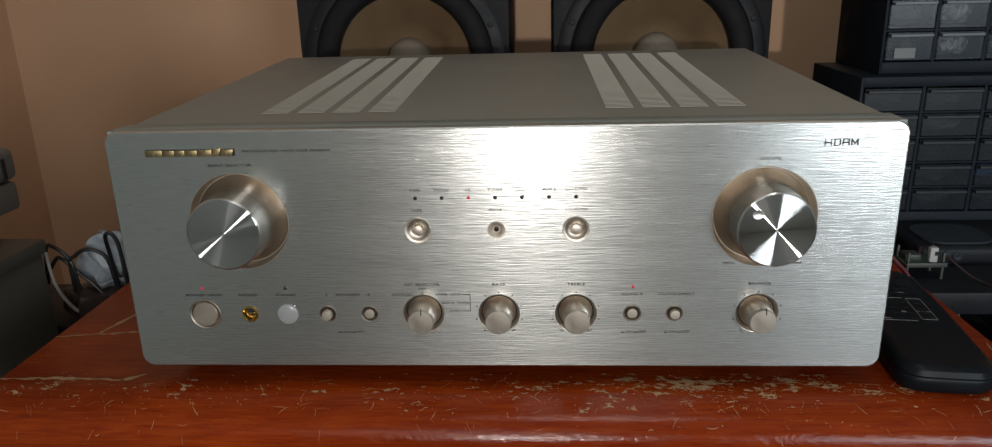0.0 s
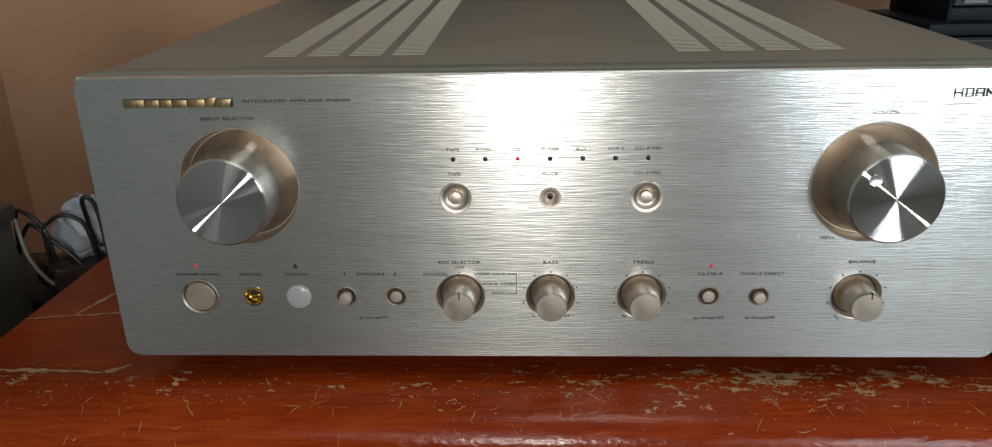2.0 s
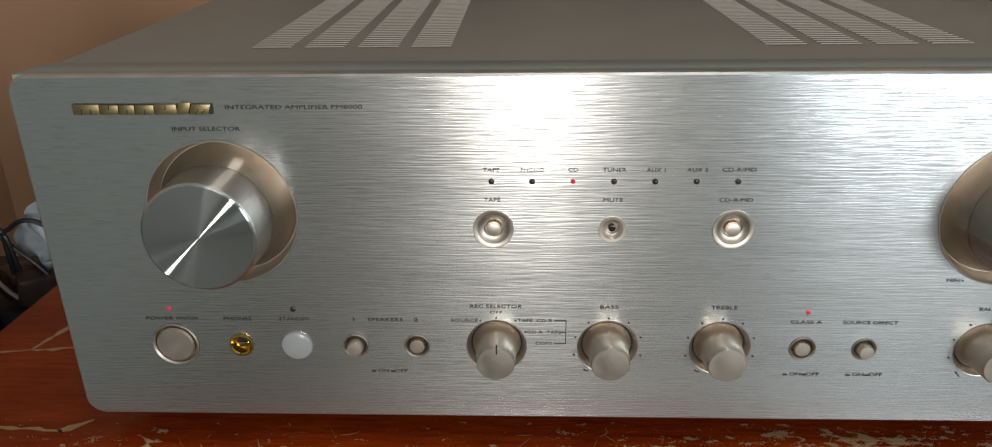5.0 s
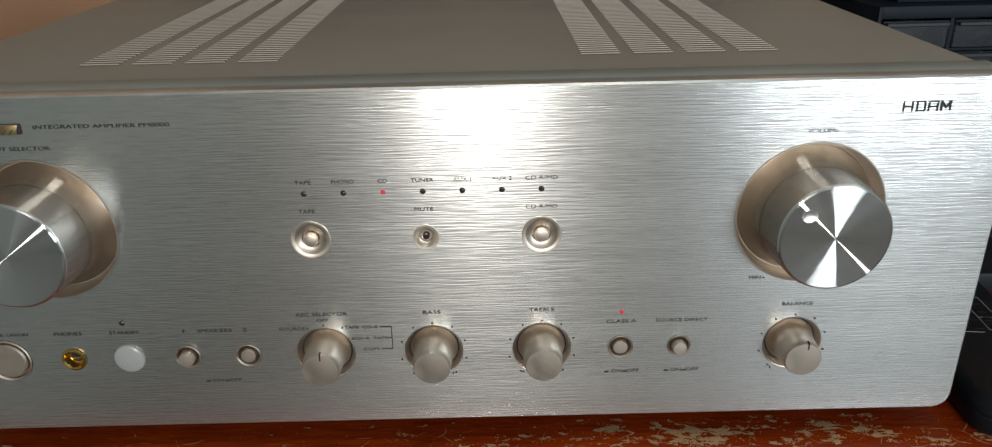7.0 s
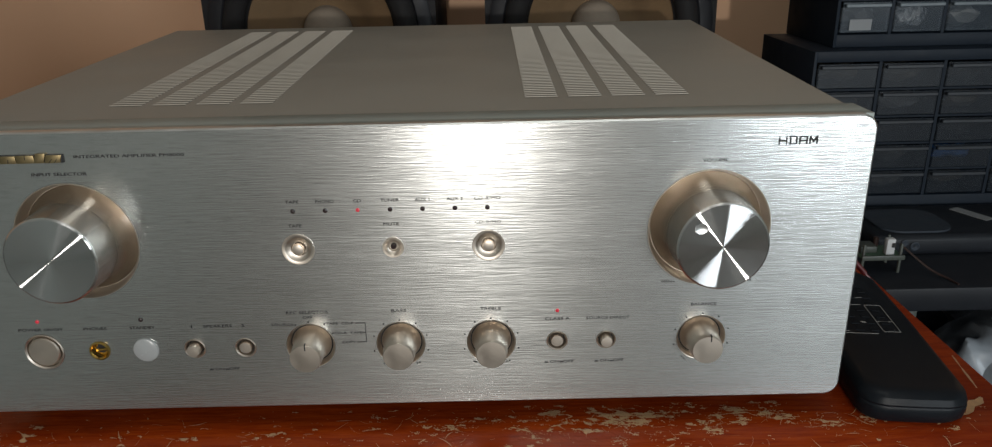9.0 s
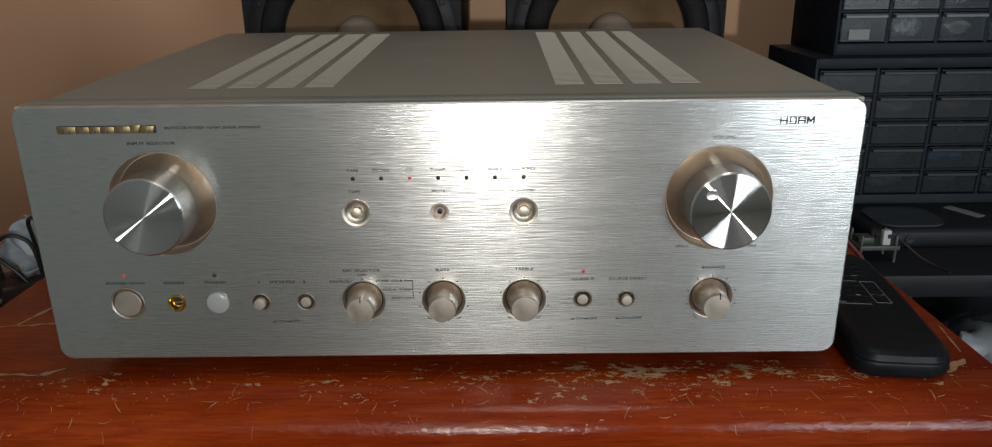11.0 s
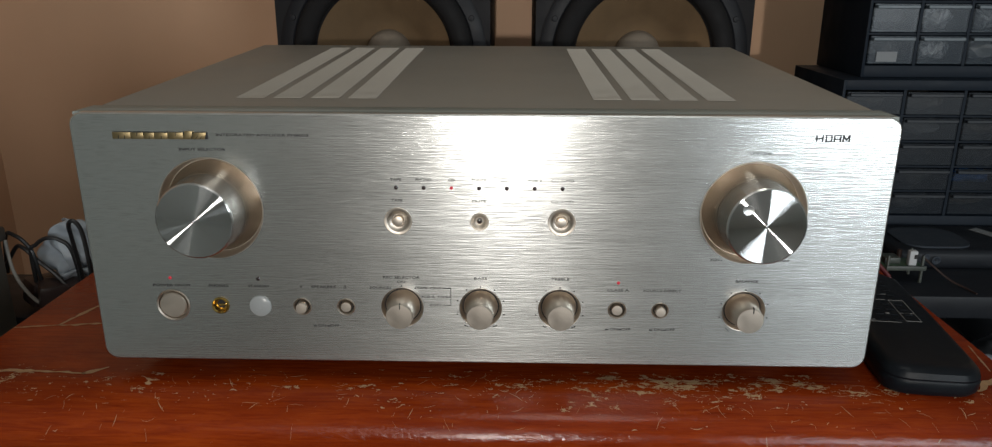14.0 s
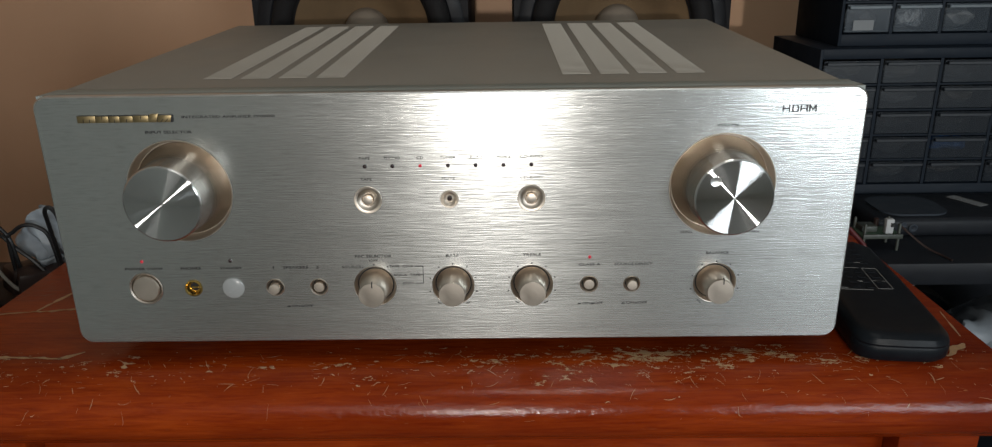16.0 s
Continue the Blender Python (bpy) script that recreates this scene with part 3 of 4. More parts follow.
# controls
def big_knob(name, cx, cz, label, dimple=False):
    dish = [(0.0289, 0.0003), (0.0288, -0.0002), (0.0285, -0.0002), (0.0281, 0.0005), (0.0275, 0.0022), (0.027, 0.0045), (0.0267, 0.0072), (0.0, 0.0076)]
    k = part(name, lathe(dish, 72), M_CHAMP, AMP, label, at=(cx, 0, cz))
    body = [(0.0262, 0.0075), (0.0263, 0.0066), (0.0261, 0.006), (0.0257, 0.0057), (0.0244, 0.0034), (0.0234, 0.0012), (0.0226, -0.0012), (0.0219, -0.0036), (0.0214, -0.0058)]
    part("knob_skirt", lathe(body, 96), M_CHAMP_GLOSS, k, "glossy flared champagne knob skirt")
    neck = [(0.0213, -0.0058), (0.02125, -0.0064), (0.0206, -0.0222), (0.0205, -0.0226)]
    part("knob_neck", lathe(neck, 96), M_NECK, k, "satin silver-champagne knob neck")
    rim = [(0.0205, -0.0226), (0.0205, -0.0229), (0.0201, -0.0233)]
    part("knob_rim", lathe(rim, 96), M_SILVER, k, "polished silver knob rim")
    bm = lathe([(0.0201, 0.0003), (0.0196, 0.0)] + [(0.0196 - 0.0004 * j, 0.0) for j in range(1, 48)] + [(0.0004, 0.0), (0.0, 0.0003)], 144)
    if dimple:
        for v in bm.verts:
            d = math.hypot((v.co.x + 0.0102) / 0.0027, (v.co.z - 0.0089) / 0.0023)
            v.co.y += 0.0006 * (1 - d * d) if d < 1 else 0.0
    cap = part("knob_cap", bm, M_CAP, k, "turned aluminium knob face with a sunk dimple" if dimple else "turned aluminium knob face", at=(0, -0.0236, 0), smooth=False)
    cap.data.materials.append(M_EDGE)
    for f in cap.data.polygons:
        x, _, z = f.center
        f.use_smooth = dimple and math.hypot((x + 0.0102) / 0.0027, (z - 0.0089) / 0.0023) < 1.05
        f.material_index = int(f.use_smooth)
    return k


big_knob("input_knob", -0.1484, 0.104, "large silver and champagne input selector knob")
big_knob("volume_knob", 0.1476, 0.104, "large silver and champagne volume knob", True)


def small_knob(name, cx, label, mark):
    dish = [(0.0121, 0.0004), (0.012, -0.0002), (0.0117, -0.0001), (0.0112, 0.0012), (0.0107, 0.0026), (0.0104, 0.0036), (0.0, 0.0038)]
    k = part(name, lathe(dish, 48), M_CHAMP, AMP, label, at=(cx, 0, ROW))
    # dark disc over the champagne floor stands for shade around the grip
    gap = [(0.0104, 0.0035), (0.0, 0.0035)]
    part("recess_shade", lathe(gap, 40), M_DARK, k)
    grip = [(0.0097, 0.0036), (0.0098, 0.0029), (0.0096, 0.0025), (0.0092, 0.0018), (0.0087, 0.0002), (0.0083, -0.0022), (0.008, -0.005), (0.0077, -0.01), (0.0075, -0.0124), (0.0071, -0.0131), (0.0, -0.0133)]
    part("grip", lathe(grip, 56), M_CHAMP, k, "tapered champagne grip")
    if mark:
        bm = block((0.0006, 0.0022, 0.0034), (0, 0, 0), 0.0003)
        part("pointer_notch", bm, M_DARK, k, "dark pointer notch", at=(mark * 0.0022, -0.0124, 0.0062))
    return k


small_knob("record_knob", -0.0449, "champagne record selector knob with a pointer notch", 0.2)
small_knob("bass_knob", -0.0004, "plain champagne bass knob", 0)
small_knob("treble_knob", 0.0443, "plain champagne treble knob", 0)
small_knob("balance_knob", 0.1479, "champagne balance knob with a pointer notch", 0.6)


def dish_button(name, cx, cz, r, label, pip):
    prof = [(r * 1.045, 0.0002), (r * 1.04, -0.0004), (r * 1.02, -0.00055), (r * 0.84, -0.0005), (r * 0.8, -0.0003), (r * 0.68, 0.0005), (r * 0.55, 0.0009), (r * 0.5, 0.001), (r * 0.47, 0.0028), (0.0, 0.0028)]
    b = part(name, lathe(prof, 40), M_CHAMP, AMP, label, at=(cx, 0, cz))
    if pip:
        part("push_tip", lathe([(r * 0.4, 0.0027), (r * 0.39, -0.0004), (r * 0.34, -0.001), (r * 0.22, -0.0012), (0.0, -0.00125)], 32), M_CHAMP, b)
    else:
        part("lamp", lathe([(r * 0.3, 0.0024), (r * 0.28, 0.0008), (0.0, 0.0003)], 24), M_LED_OFF, b, "small unlit lamp")
    return b


dish_button("tape_button", -0.0455, 0.098, 0.0074, "round champagne dished tape button", True)
dish_button("mute_button", -0.0008, 0.098, 0.0049, "small round dished mute button with a lamp", False)
dish_button("recorder_button", 0.0441, 0.098, 0.0074, "round champagne dished recorder button", True)


def push_button(name, cx, r, out, label):
    prof = [(r, -0.0003), (r * 0.94, -0.0006), (r * 0.84, -0.0001), (r * 0.76, 0.0024), (r * 0.72, 0.0034)]
    b = part(name, lathe(prof, 36), M_CHAMP, AMP, label, at=(cx, 0, ROW))
    # shade around the plunger, put in as a near-black disc
    part("recess_shade", lathe([(r * 0.74, 0.0032), (0.0, 0.0033)], 24), M_DARK, b)
    part("plunger", lathe([(r * 0.62, 0.0034), (r * 0.6, -out + 0.0008), (r * 0.54, -out), (0.0, -out - 0.0002)], 32), M_CHAMP, b)
    return b


push_button("speaker_button", -0.102, 0.0053, 0.0034, "small champagne push button, released")
push_button("speaker_button", -0.077, 0.0053, 0.001, "small champagne push button, pressed in")
push_button("class_button", 0.0768, 0.0053, 0.001, "small champagne push button, pressed in")
push_button("direct_button", 0.101, 0.0049, 0.003, "small champagne push button, released")
p = part("power_button", lathe([(0.0096, -0.0003), (0.0092, -0.0007), (0.0085, -0.0001), (0.0081, 0.0022), (0.0, 0.0022)], 48), M_CHAMP, AMP, "large round champagne power button", at=(-0.1762, 0, ROW))
part("plunger", lathe([(0.0078, 0.002), (0.0077, -0.0003), (0.0071, -0.001), (0.0, -0.0012)], 48), M_CHAMP, p)
j = part("headphone_jack", lathe([(0.0051, -0.0003), (0.0049, -0.0009), (0.0042, -0.001), (0.0037, -0.0004), (0.0035, 0.003), (0.0, 0.003)], 36), M_GOLD, AMP, "gold-plated headphone socket", at=(-0.149, 0, ROW))
part("contact_spring", block((0.0044, 0.0006, 0.0012), (0.0004, 0.0018, -0.0004), 0.0002), M_GOLD, j)
# near-black disc painted as the shade inside the socket
part("bore_shade", lathe([(0.0025, 0.0), (0.0, 0.0001)], 24), M_DARK, j, at=(-0.0003, 0.0026, -0.0002))
part("standby_lens", lathe([(0.0063, -0.0001), (0.0061, -0.0009), (0.0052, -0.0014), (0.0, -0.0016)], 40), M_LENS, AMP, "round milky infrared receiver lens", at=(-0.126, 0, ROW))

# pilot lamps
lens = [(0.00115, 0.0002), (0.0011, -0.0003), (0.0007, -0.0006), (0.0, -0.0007)]
for cx, cz, lit in [(-0.046 + 0.015 * k, 0.117, k == 2) for k in range(7)] + [(-0.126, 0.063, False), (-0.1762, 0.063, True), (0.0768, 0.063, True)]:
    part("pilot_lamp", lathe([(a * (0.8 if lit else 1.0), b) for a, b in lens], 20), M_LED_ON if lit else M_LED_OFF, AMP, "lit red pilot lamp" if lit else "small dark unlit pilot lamp", at=(cx, 0, cz))

# the maker's badge: plain gilt shapes on a dark bar
badge = part("badge", block((0.0511, 0.0008, 0.0038), (0, 0, 0), 0.0002), M_DARK, AMP, "dark badge bar with gilt shapes", at=(-0.1713, -0.0004, 0.1447))
left = -0.0253
for n, (w, h, cuts) in enumerate(((0.0101, 0.0036, 2), (0.0069, 0.0034, 1), (0.0059, 0.0034, 1), (0.0071, 0.0034, 1), (0.0083, 0.0036, 1), (0.0047, 0.0043, 0), (0.0072, 0.0036, 2))):
    cx = left + w / 2
    left += w
    bm = block((w - 0.0003, 0.0011, h), (0, 0, 0), 0.0001)
    for v in bm.verts:
        v.co.x += v.co.z * (0.3 if n > 4 else 0.0)
    part("badge_shape", bm, M_BADGE, badge, "gilt raised shape", at=(cx, -0.0005, (h - 0.0036) / 2))
    for q in range(cuts):
        slot = block((0.00034, 0.0004, h * 0.52), (0, 0, 0))
        for v in slot.verts:
            v.co.x += v.co.z * (0.9 if n > 4 else 0.15)
        side = (q + 1) / (cuts + 1) - 0.5
        part("badge_slot", slot, M_DARK, badge, at=(cx + side * w, -0.00092, h * (0.22 if n % 3 == 1 else -0.22)), smooth=False)

# printed words
H = 0.00148
for body, x, z, w, h in (("INTEGRATED AMPLIFIER PM8000", -0.1165, 0.1452, 0.0495, 0.0014), ("INPUT SELECTOR", -0.1495, 0.1372, 0.025, H),
                         ("VOLUME", 0.148, 0.1372, 0.0118, H),
                         ("TAPE", -0.046, 0.1215, 0.0062, H), ("PHONO", -0.031, 0.1215, 0.0085, H), ("CD", -0.016, 0.1215, 0.0036, H), ("TUNER", -0.001, 0.1215, 0.0085, H),
                         ("AUX 1", 0.014, 0.1215, 0.0068, H), ("AUX 2", 0.029, 0.1215, 0.0075, H), ("CD-R/MD", 0.044, 0.1215, 0.0122, H),
                         ("TAPE", -0.0458, 0.1098, 0.0062, H), ("MUTE", -0.001, 0.1098, 0.0072, H), ("CD-R/MD", 0.044, 0.1098, 0.0122, H),
                         ("POWER", -0.1808, 0.0586, 0.0112, H), ("ON/OFF", -0.1695, 0.0586, 0.0092, H * 0.85), ("PHONES", -0.149, 0.0586, 0.0112, H), ("STANDBY", -0.126, 0.0586, 0.0122, H),
                         ("1", -0.102, 0.0586, 0.0005, H), ("SPEAKERS", -0.0893, 0.0586, 0.014, H), ("2", -0.077, 0.0586, 0.0016, H), ("ON", -0.0915, 0.0347, 0.0044, H), ("OFF", -0.0842, 0.0347, 0.0052, H),
                         ("REC SELECTOR", -0.0449, 0.0649, 0.0205, H), ("OFF", -0.0449, 0.0622, 0.0048, H * 0.85), ("SOURCE", -0.0576, 0.0585, 0.0108, H * 0.85),
                         ("TAPE  CD-R", -0.0295, 0.0586, 0.0138, H * 0.85), ("CD-R  TAPE", -0.0258, 0.0533, 0.0136, H * 0.85), ("COPY", -0.0258, 0.0482, 0.0068, H * 0.85),
                         ("BASS", -0.0004, 0.0648, 0.0072, H), ("TREBLE", 0.0443, 0.0648, 0.0102, H),
                         ("CLASS A", 0.0768, 0.0586, 0.0122, H), ("ON", 0.0755, 0.0347, 0.0044, H), ("OFF", 0.0825, 0.0347, 0.0052, H),
                         ("SOURCE DIRECT", 0.1015, 0.0586, 0.0212, H), ("ON", 0.1005, 0.0347, 0.0044, H), ("OFF", 0.1075, 0.0347, 0.0052, H),
                         ("BALANCE", 0.148, 0.0648, 0.0124, H), ("MIN", 0.1292, 0.0772, 0.0048, H * 0.85), ("MAX", 0.1675, 0.0772, 0.0054, H * 0.85),
                         ("L", 0.1405, 0.0348, 0.0012, H * 0.85), ("R", 0.1556, 0.0348, 0.0014, H * 0.85), ("+", 0.0072, 0.0355, 0.0014, 0.0014), ("+", 0.0518, 0.0355, 0.0014, 0.0014),
                         ("-", -0.0082, 0.0355, 0.0014, 0.0004), ("-", 0.0365, 0.0355, 0.0014, 0.0004)):
    lettering(body, x, z, w, h, PLATE, bold=0.008 if h > 0.003 else 0.0)
# the squared wide letters of the mark on the upper right
bm = bmesh.new()
t, hh = 0.00062, 0.0034
for x0, strokes in ((0.0, ((0, 0, 0, 1), (1, 0, 1, 1), (0, 0.5, 1, 0.5))), (0.0046, ((0.12, 0, 0.12, 1), (0, 0, 0.86, 0), (0, 1, 0.86, 1), (1, 0.14, 1, 0.86), (0.86, 0, 1, 0.14), (0.86, 1, 1, 0.86))),
                    (0.0092, ((0, 0, 0, 0.8), (0, 0.8, 0.16, 1), (0.16, 1, 1, 1), (1, 0, 1, 1), (0, 0.42, 1, 0.42))), (0.0138, ((0, 0, 0, 1), (1, 0, 1, 1), (0, 1, 0.5, 0.3), (0.5, 0.3, 1, 1)))):
    for ax, az, bx, bz in strokes:
        a, b = Vector((x0 + ax * 0.0032, 0, az * hh)), Vector((x0 + bx * 0.0032, 0, bz * hh))
        d = (b - a).normalized()
        n = Vector((-d.z, 0, d.x)) * t / 2
        a, b = a - d * t / 2, b + d * t / 2
        lift = Vector((0, -0.00001 * len(bm.faces), 0))
        bm.faces.new([bm.verts.new(p + lift) for p in (a + n, a - n, b - n, b + n)])
part("lettering", bm, M_INK, PLATE, "squared dark letters", at=(0.1761, -0.0002, 0.1439), smooth=False)
dot = bpy.data.meshes.new("index_dot")
bm = lathe([(0.0004, 0.0), (0.0, 0.0)], 12)
bm.to_mesh(dot)
bm.free()
dot.materials.append(M_INK)
dots = [(x, 0.0597) for x in (-0.0449, -0.0004, 0.0443, 0.1479)] + [(0.1327, 0.0771), (0.1638, 0.0771), (-0.0513, 0.0583), (-0.0372, 0.0585), (-0.0333, 0.0533)]
for cx in (-0.0004, 0.0443, 0.1479):
    dots += [(cx + 0.0138 * math.sin(radians(a)), ROW + 0.0138 * math.cos(radians(a))) for a in (-140, -105, -70, -35, 35, 70, 105, 140)]
for cx, cz in dots:
    share("index_dot", dot, M_INK, PLATE, (cx, -0.0003, cz))
for cx, cz in ((-0.0955, 0.0344), (-0.0877, 0.0344), (0.0715, 0.0344), (0.079, 0.0344), (0.0965, 0.0344), (0.104, 0.0344)):
    part("switch_mark", block((0.0018, 0.0001, 0.0006)), M_INK, PLATE, at=(cx, -0.0003, cz), smooth=False)
for w, h, cx, cz in ((0.0003, 0.0106, -0.0172, 0.0534), (0.0046, 0.0003, -0.0196, 0.0586), (0.0046, 0.0003, -0.0196, 0.0482), (0.0018, 0.0003, -0.0182, 0.0533)):
    part("bracket_line", block((w, 0.0001, h)), M_INK, PLATE, at=(cx, -0.0003, cz), smooth=False)


# ---- loudspeakers behind ----
DRIVER = 0.139


def loudspeaker():
    s = thing("loudspeaker", (0, 0, 0), "black boxed loudspeaker with a brown paper cone woofer", "loudspeaker", "pair of loudspeakers")
    part("cabinet", block((0.25, 0.18, 0.42), (0, 0.132, 0.21), 0.004), M_BOX, s, "black vinyl-covered box")
    bm = bmesh.new()
    outer = rounded(-0.125, 0.125, 0.0, 0.42, 0.004, 3)
    hole = [(0.11 * math.cos(2 * math.pi * k / 64), DRIVER + 0.11 * math.sin(2 * math.pi * k / 64)) for k in range(64)]
    edges = []
    for loop in (outer, hole):
        a = [bm.verts.new((x, 0.0, z)) for x, z in loop]
        b = [bm.verts.new((x, 0.0415, z)) for x, z in loop]
        for k in range(len(a)):
            j = (k + 1) % len(a)
            edges.append(bm.edges.new((a[k], a[j])))
            bm.faces.new((a[k], a[j], b[j], b[k]))
    bmesh.ops.triangle_fill(bm, use_beauty=True, use_dissolve=False, edges=edges)
    bmesh.ops.recalc_face_normals(bm, faces=bm.faces)
    part("baffle", bm, M_BOX, s, "black front baffle", smooth=False)
    ring = [(0.121, 0.001), (0.121, -0.003), (0.117, -0.005), (0.107, -0.005), (0.104, -0.002), (0.104, 0.001)]
    part("mounting_ring", lathe(ring, 72), M_RING, s, "dark cast mounting ring", at=(0, 0, DRIVER))
    surround = [(0.105, -0.003)] + [(0.093 + 0.012 * math.cos(radians(a)), -0.003 - 0.01 * math.sin(radians(a))) for a in range(0, 181, 15)] + [(0.079, -0.001)]
    part("surround", lathe(surround, 72), M_SURR, s, "rolled black foam surround", at=(0, 0, DRIVER))
    cone = [(0.0805, -0.0012), (0.066, 0.01), (0.048, 0.025), (0.028, 0.04), (0.0, 0.041)]
    part("cone", lathe(cone, 72), M_CONE, s, "brown paper cone", at=(0, 0, DRIVER))
    cap = [(0.0275, 0.04)] + [(0.027 * math.cos(radians(a)), 0.038 - 0.021 * math.sin(radians(a))) for a in range(10, 91, 10)]
    part("dust_cap", lathe(cap, 48), M_CAPDUST, s, "domed grey dust cap", at=(0, 0, DRIVER))
    for k in range(8):
        a = radians(22.5 + 45 * k)
        part("screw", lathe([(0.0035, 0.0), (0.003, -0.0015), (0.0, -0.002)], 12), M_RING, s, at=(0.112 * math.cos(a), -0.005, DRIVER + 0.112 * math.sin(a)))
    return s


SPK = loudspeaker()
SPK.location = (-0.136, 0.52, 0)
copy_thing(SPK, pose(0.167, 0.52, 0, 0, 0, 0))


# ---- parts cabinets on the black stand ----
def stand():
    s = thing("equipment_stand", (0.62, 0.385, -0.02), "black equipment stand beside the desk with an open lower shelf", "stand")
    part("top_board", block((0.58, 0.39, 0.02), (0, 0, -0.012), 0.002), M_BLACK, s)
    part("shelf", block((0.53, 0.36, 0.015), (0, 0, -0.24), 0.002), M_BLACK, s)
    part("back_board", block((0.56, 0.01, 0.70), (0, 0.187, -0.375), 0.001), M_BLACK, s)
    for sx in (-0.275, 0.275):
        part("side_board", block((0.02, 0.38, 0.7075), (sx, 0, -0.37625), 0.002), M_BLACK, s)
    part("upright", block((0.01, 0.01, 0.2095), (-0.244, -0.172, -0.1272), 0.001), M_FRAMED, s)
    return s


stand()


def crumple(bm, size, seed, amount):
    """Pushes vertices about by noise."""
    for v in bm.verts:
        d = noise.noise_vector(v.co / size + Vector((seed, seed * 0.7, 0)))
        v.co += d * amount
    return bm


def parts_cabinet(name, at, cols, rows, pitch, high, depth, frame_low, top, material, label, cards, kinds, seed, lip_material, lip_high):
    c = thing(name, at, label, "drawer cabinet")
    w = cols * pitch + 0.006
    h = frame_low + rows * high + top
    part("side_panel", block((0.003, depth, h), (0.0015, depth / 2, h / 2), 0.0006), M_CAB, c)
    part("side_panel", block((0.003, depth, h), (w - 0.0015, depth / 2, h / 2), 0.0006), M_CAB, c)
    part("back_panel", block((w - 0.006, 0.002, h), (w / 2, depth - 0.001, h / 2)), M_CAB, c)
    part("plinth", block((w - 0.006, depth - 0.002, frame_low), (w / 2, depth / 2, frame_low / 2), 0.0006), M_CAB, c)
    part("top_panel", block((w - 0.006, depth - 0.002, top), (w / 2, depth / 2, h - top / 2), 0.0006), M_CAB, c)
    for k in range(1, cols):
        part("divider", block((0.0028, depth - 0.004, rows * high), (0.003 + k * pitch, depth / 2, frame_low + rows * high / 2)), M_CAB, c)
    for k in range(1, rows):
        part("rail", block((w - 0.006, depth - 0.004, 0.0018), (w / 2, depth / 2 + 0.001, frame_low + k * high)), M_CAB, c)
    rng = random.Random(seed)
    pw, ph = pitch - 0.0045, high - 0.0032
    front = bpy.data.meshes.new("drawer")
    bm = block((pw, 0.0016, ph), (0, 0.0, 0), 0.0005, 1)
    for sx in (-1, 1):
        block((0.0012, depth * 0.8, ph * 0.8), (sx * (pw / 2 - 0.001), depth * 0.42, -ph * 0.08), bm=bm)
    block((pw, depth * 0.8, 0.0012), (0, depth * 0.42, -ph / 2 + 0.001), bm=bm)
    bm.to_mesh(front)
    bm.free()
    front.materials.append(material)
    lip = bpy.data.meshes.new("pull_lip")
    bm = block((pw * 0.94, 0.0042, ph * lip_high), (0, -0.0022, ph * (0.45 - lip_high / 2)), 0.0006, 1)
    bm.to_mesh(lip)
    bm.free()
    lip.materials.append(lip_material)
    for r in range(rows):
        for k in range(cols):
            o = share("drawer", front, material, c, (0.003 + (k + 0.5) * pitch, 0.001 + rng.uniform(0, 0.0012), frame_low + (r + 0.5) * high), "see-through drawer holding small parts")
            share("pull_lip", lip, lip_material, o, (0, 0, 0))
            if (k, r) in cards:
                part("label_card", block((pw * 0.46, 0.0003, ph * 0.36), (-pw * 0.1, -0.0011, -ph * 0.24)), M_LABEL, o, "white card label", smooth=False)
            kind = kinds.get((k, r)) or rng.choice((M_STUFF, M_STUFF, M_TAN, M_DARK, M_DARK))
            b2 = bmesh.new()
            bmesh.ops.create_icosphere(b2, subdivisions=3, radius=1.0)
            for v in b2.verts:
                v.co = Vector((v.co.x * pw * 0.48, v.co.y * depth * 0.3, v.co.z * ph * 0.44))
            crumple(b2, 0.012, rng.uniform(0, 90), 0.006)
            for v in b2.verts:
                v.co.x = max(-pw * 0.46, min(pw * 0.46, v.co.x))
                v.co.z = max(-ph * 0.44, min(ph * 0.4, v.co.z))
                v.co.y = max(0.004, v.co.y + depth * 0.34)
            part("filling", b2, kind, o, "jumble of small parts", smooth=False)
    return c


parts_cabinet("lower_parts_cabinet", (0.326, 0.332, -0.022), 5, 5, 0.0563, 0.0245, 0.132, 0.026, 0.0095, M_DRAWER_B, "black cabinet of small dark see-through drawers",
              set(), {(2, 1): M_BLUE, (1, 3): M_LABEL, (2, 3): M_TAN, (2, 0): M_TAN, (1, 1): M_STUFF, (1, 0): M_STUFF, (1, 2): M_DARK, (2, 2): M_DARK}, 5, M_LIP_B, 0.15)
parts_cabinet("upper_parts_cabinet", (0.349, 0.352, 0.1363), 6, 5, 0.0465, 0.0293, 0.113, 0.011, 0.008, M_DRAWER, "black cabinet of clear drawers with plastic bags inside",
              {(0, 0), (3, 0)}, {(0, 1): M_DARK, (1, 0): M_FILM, (1, 1): M_FILM, (0, 0): M_DARK, (2, 1): M_FILM, (2, 0): M_STUFF, (1, 2): M_FILM, (3, 0): M_FILM, (0, 2): M_STUFF}, 8, M_LIP, 0.12)

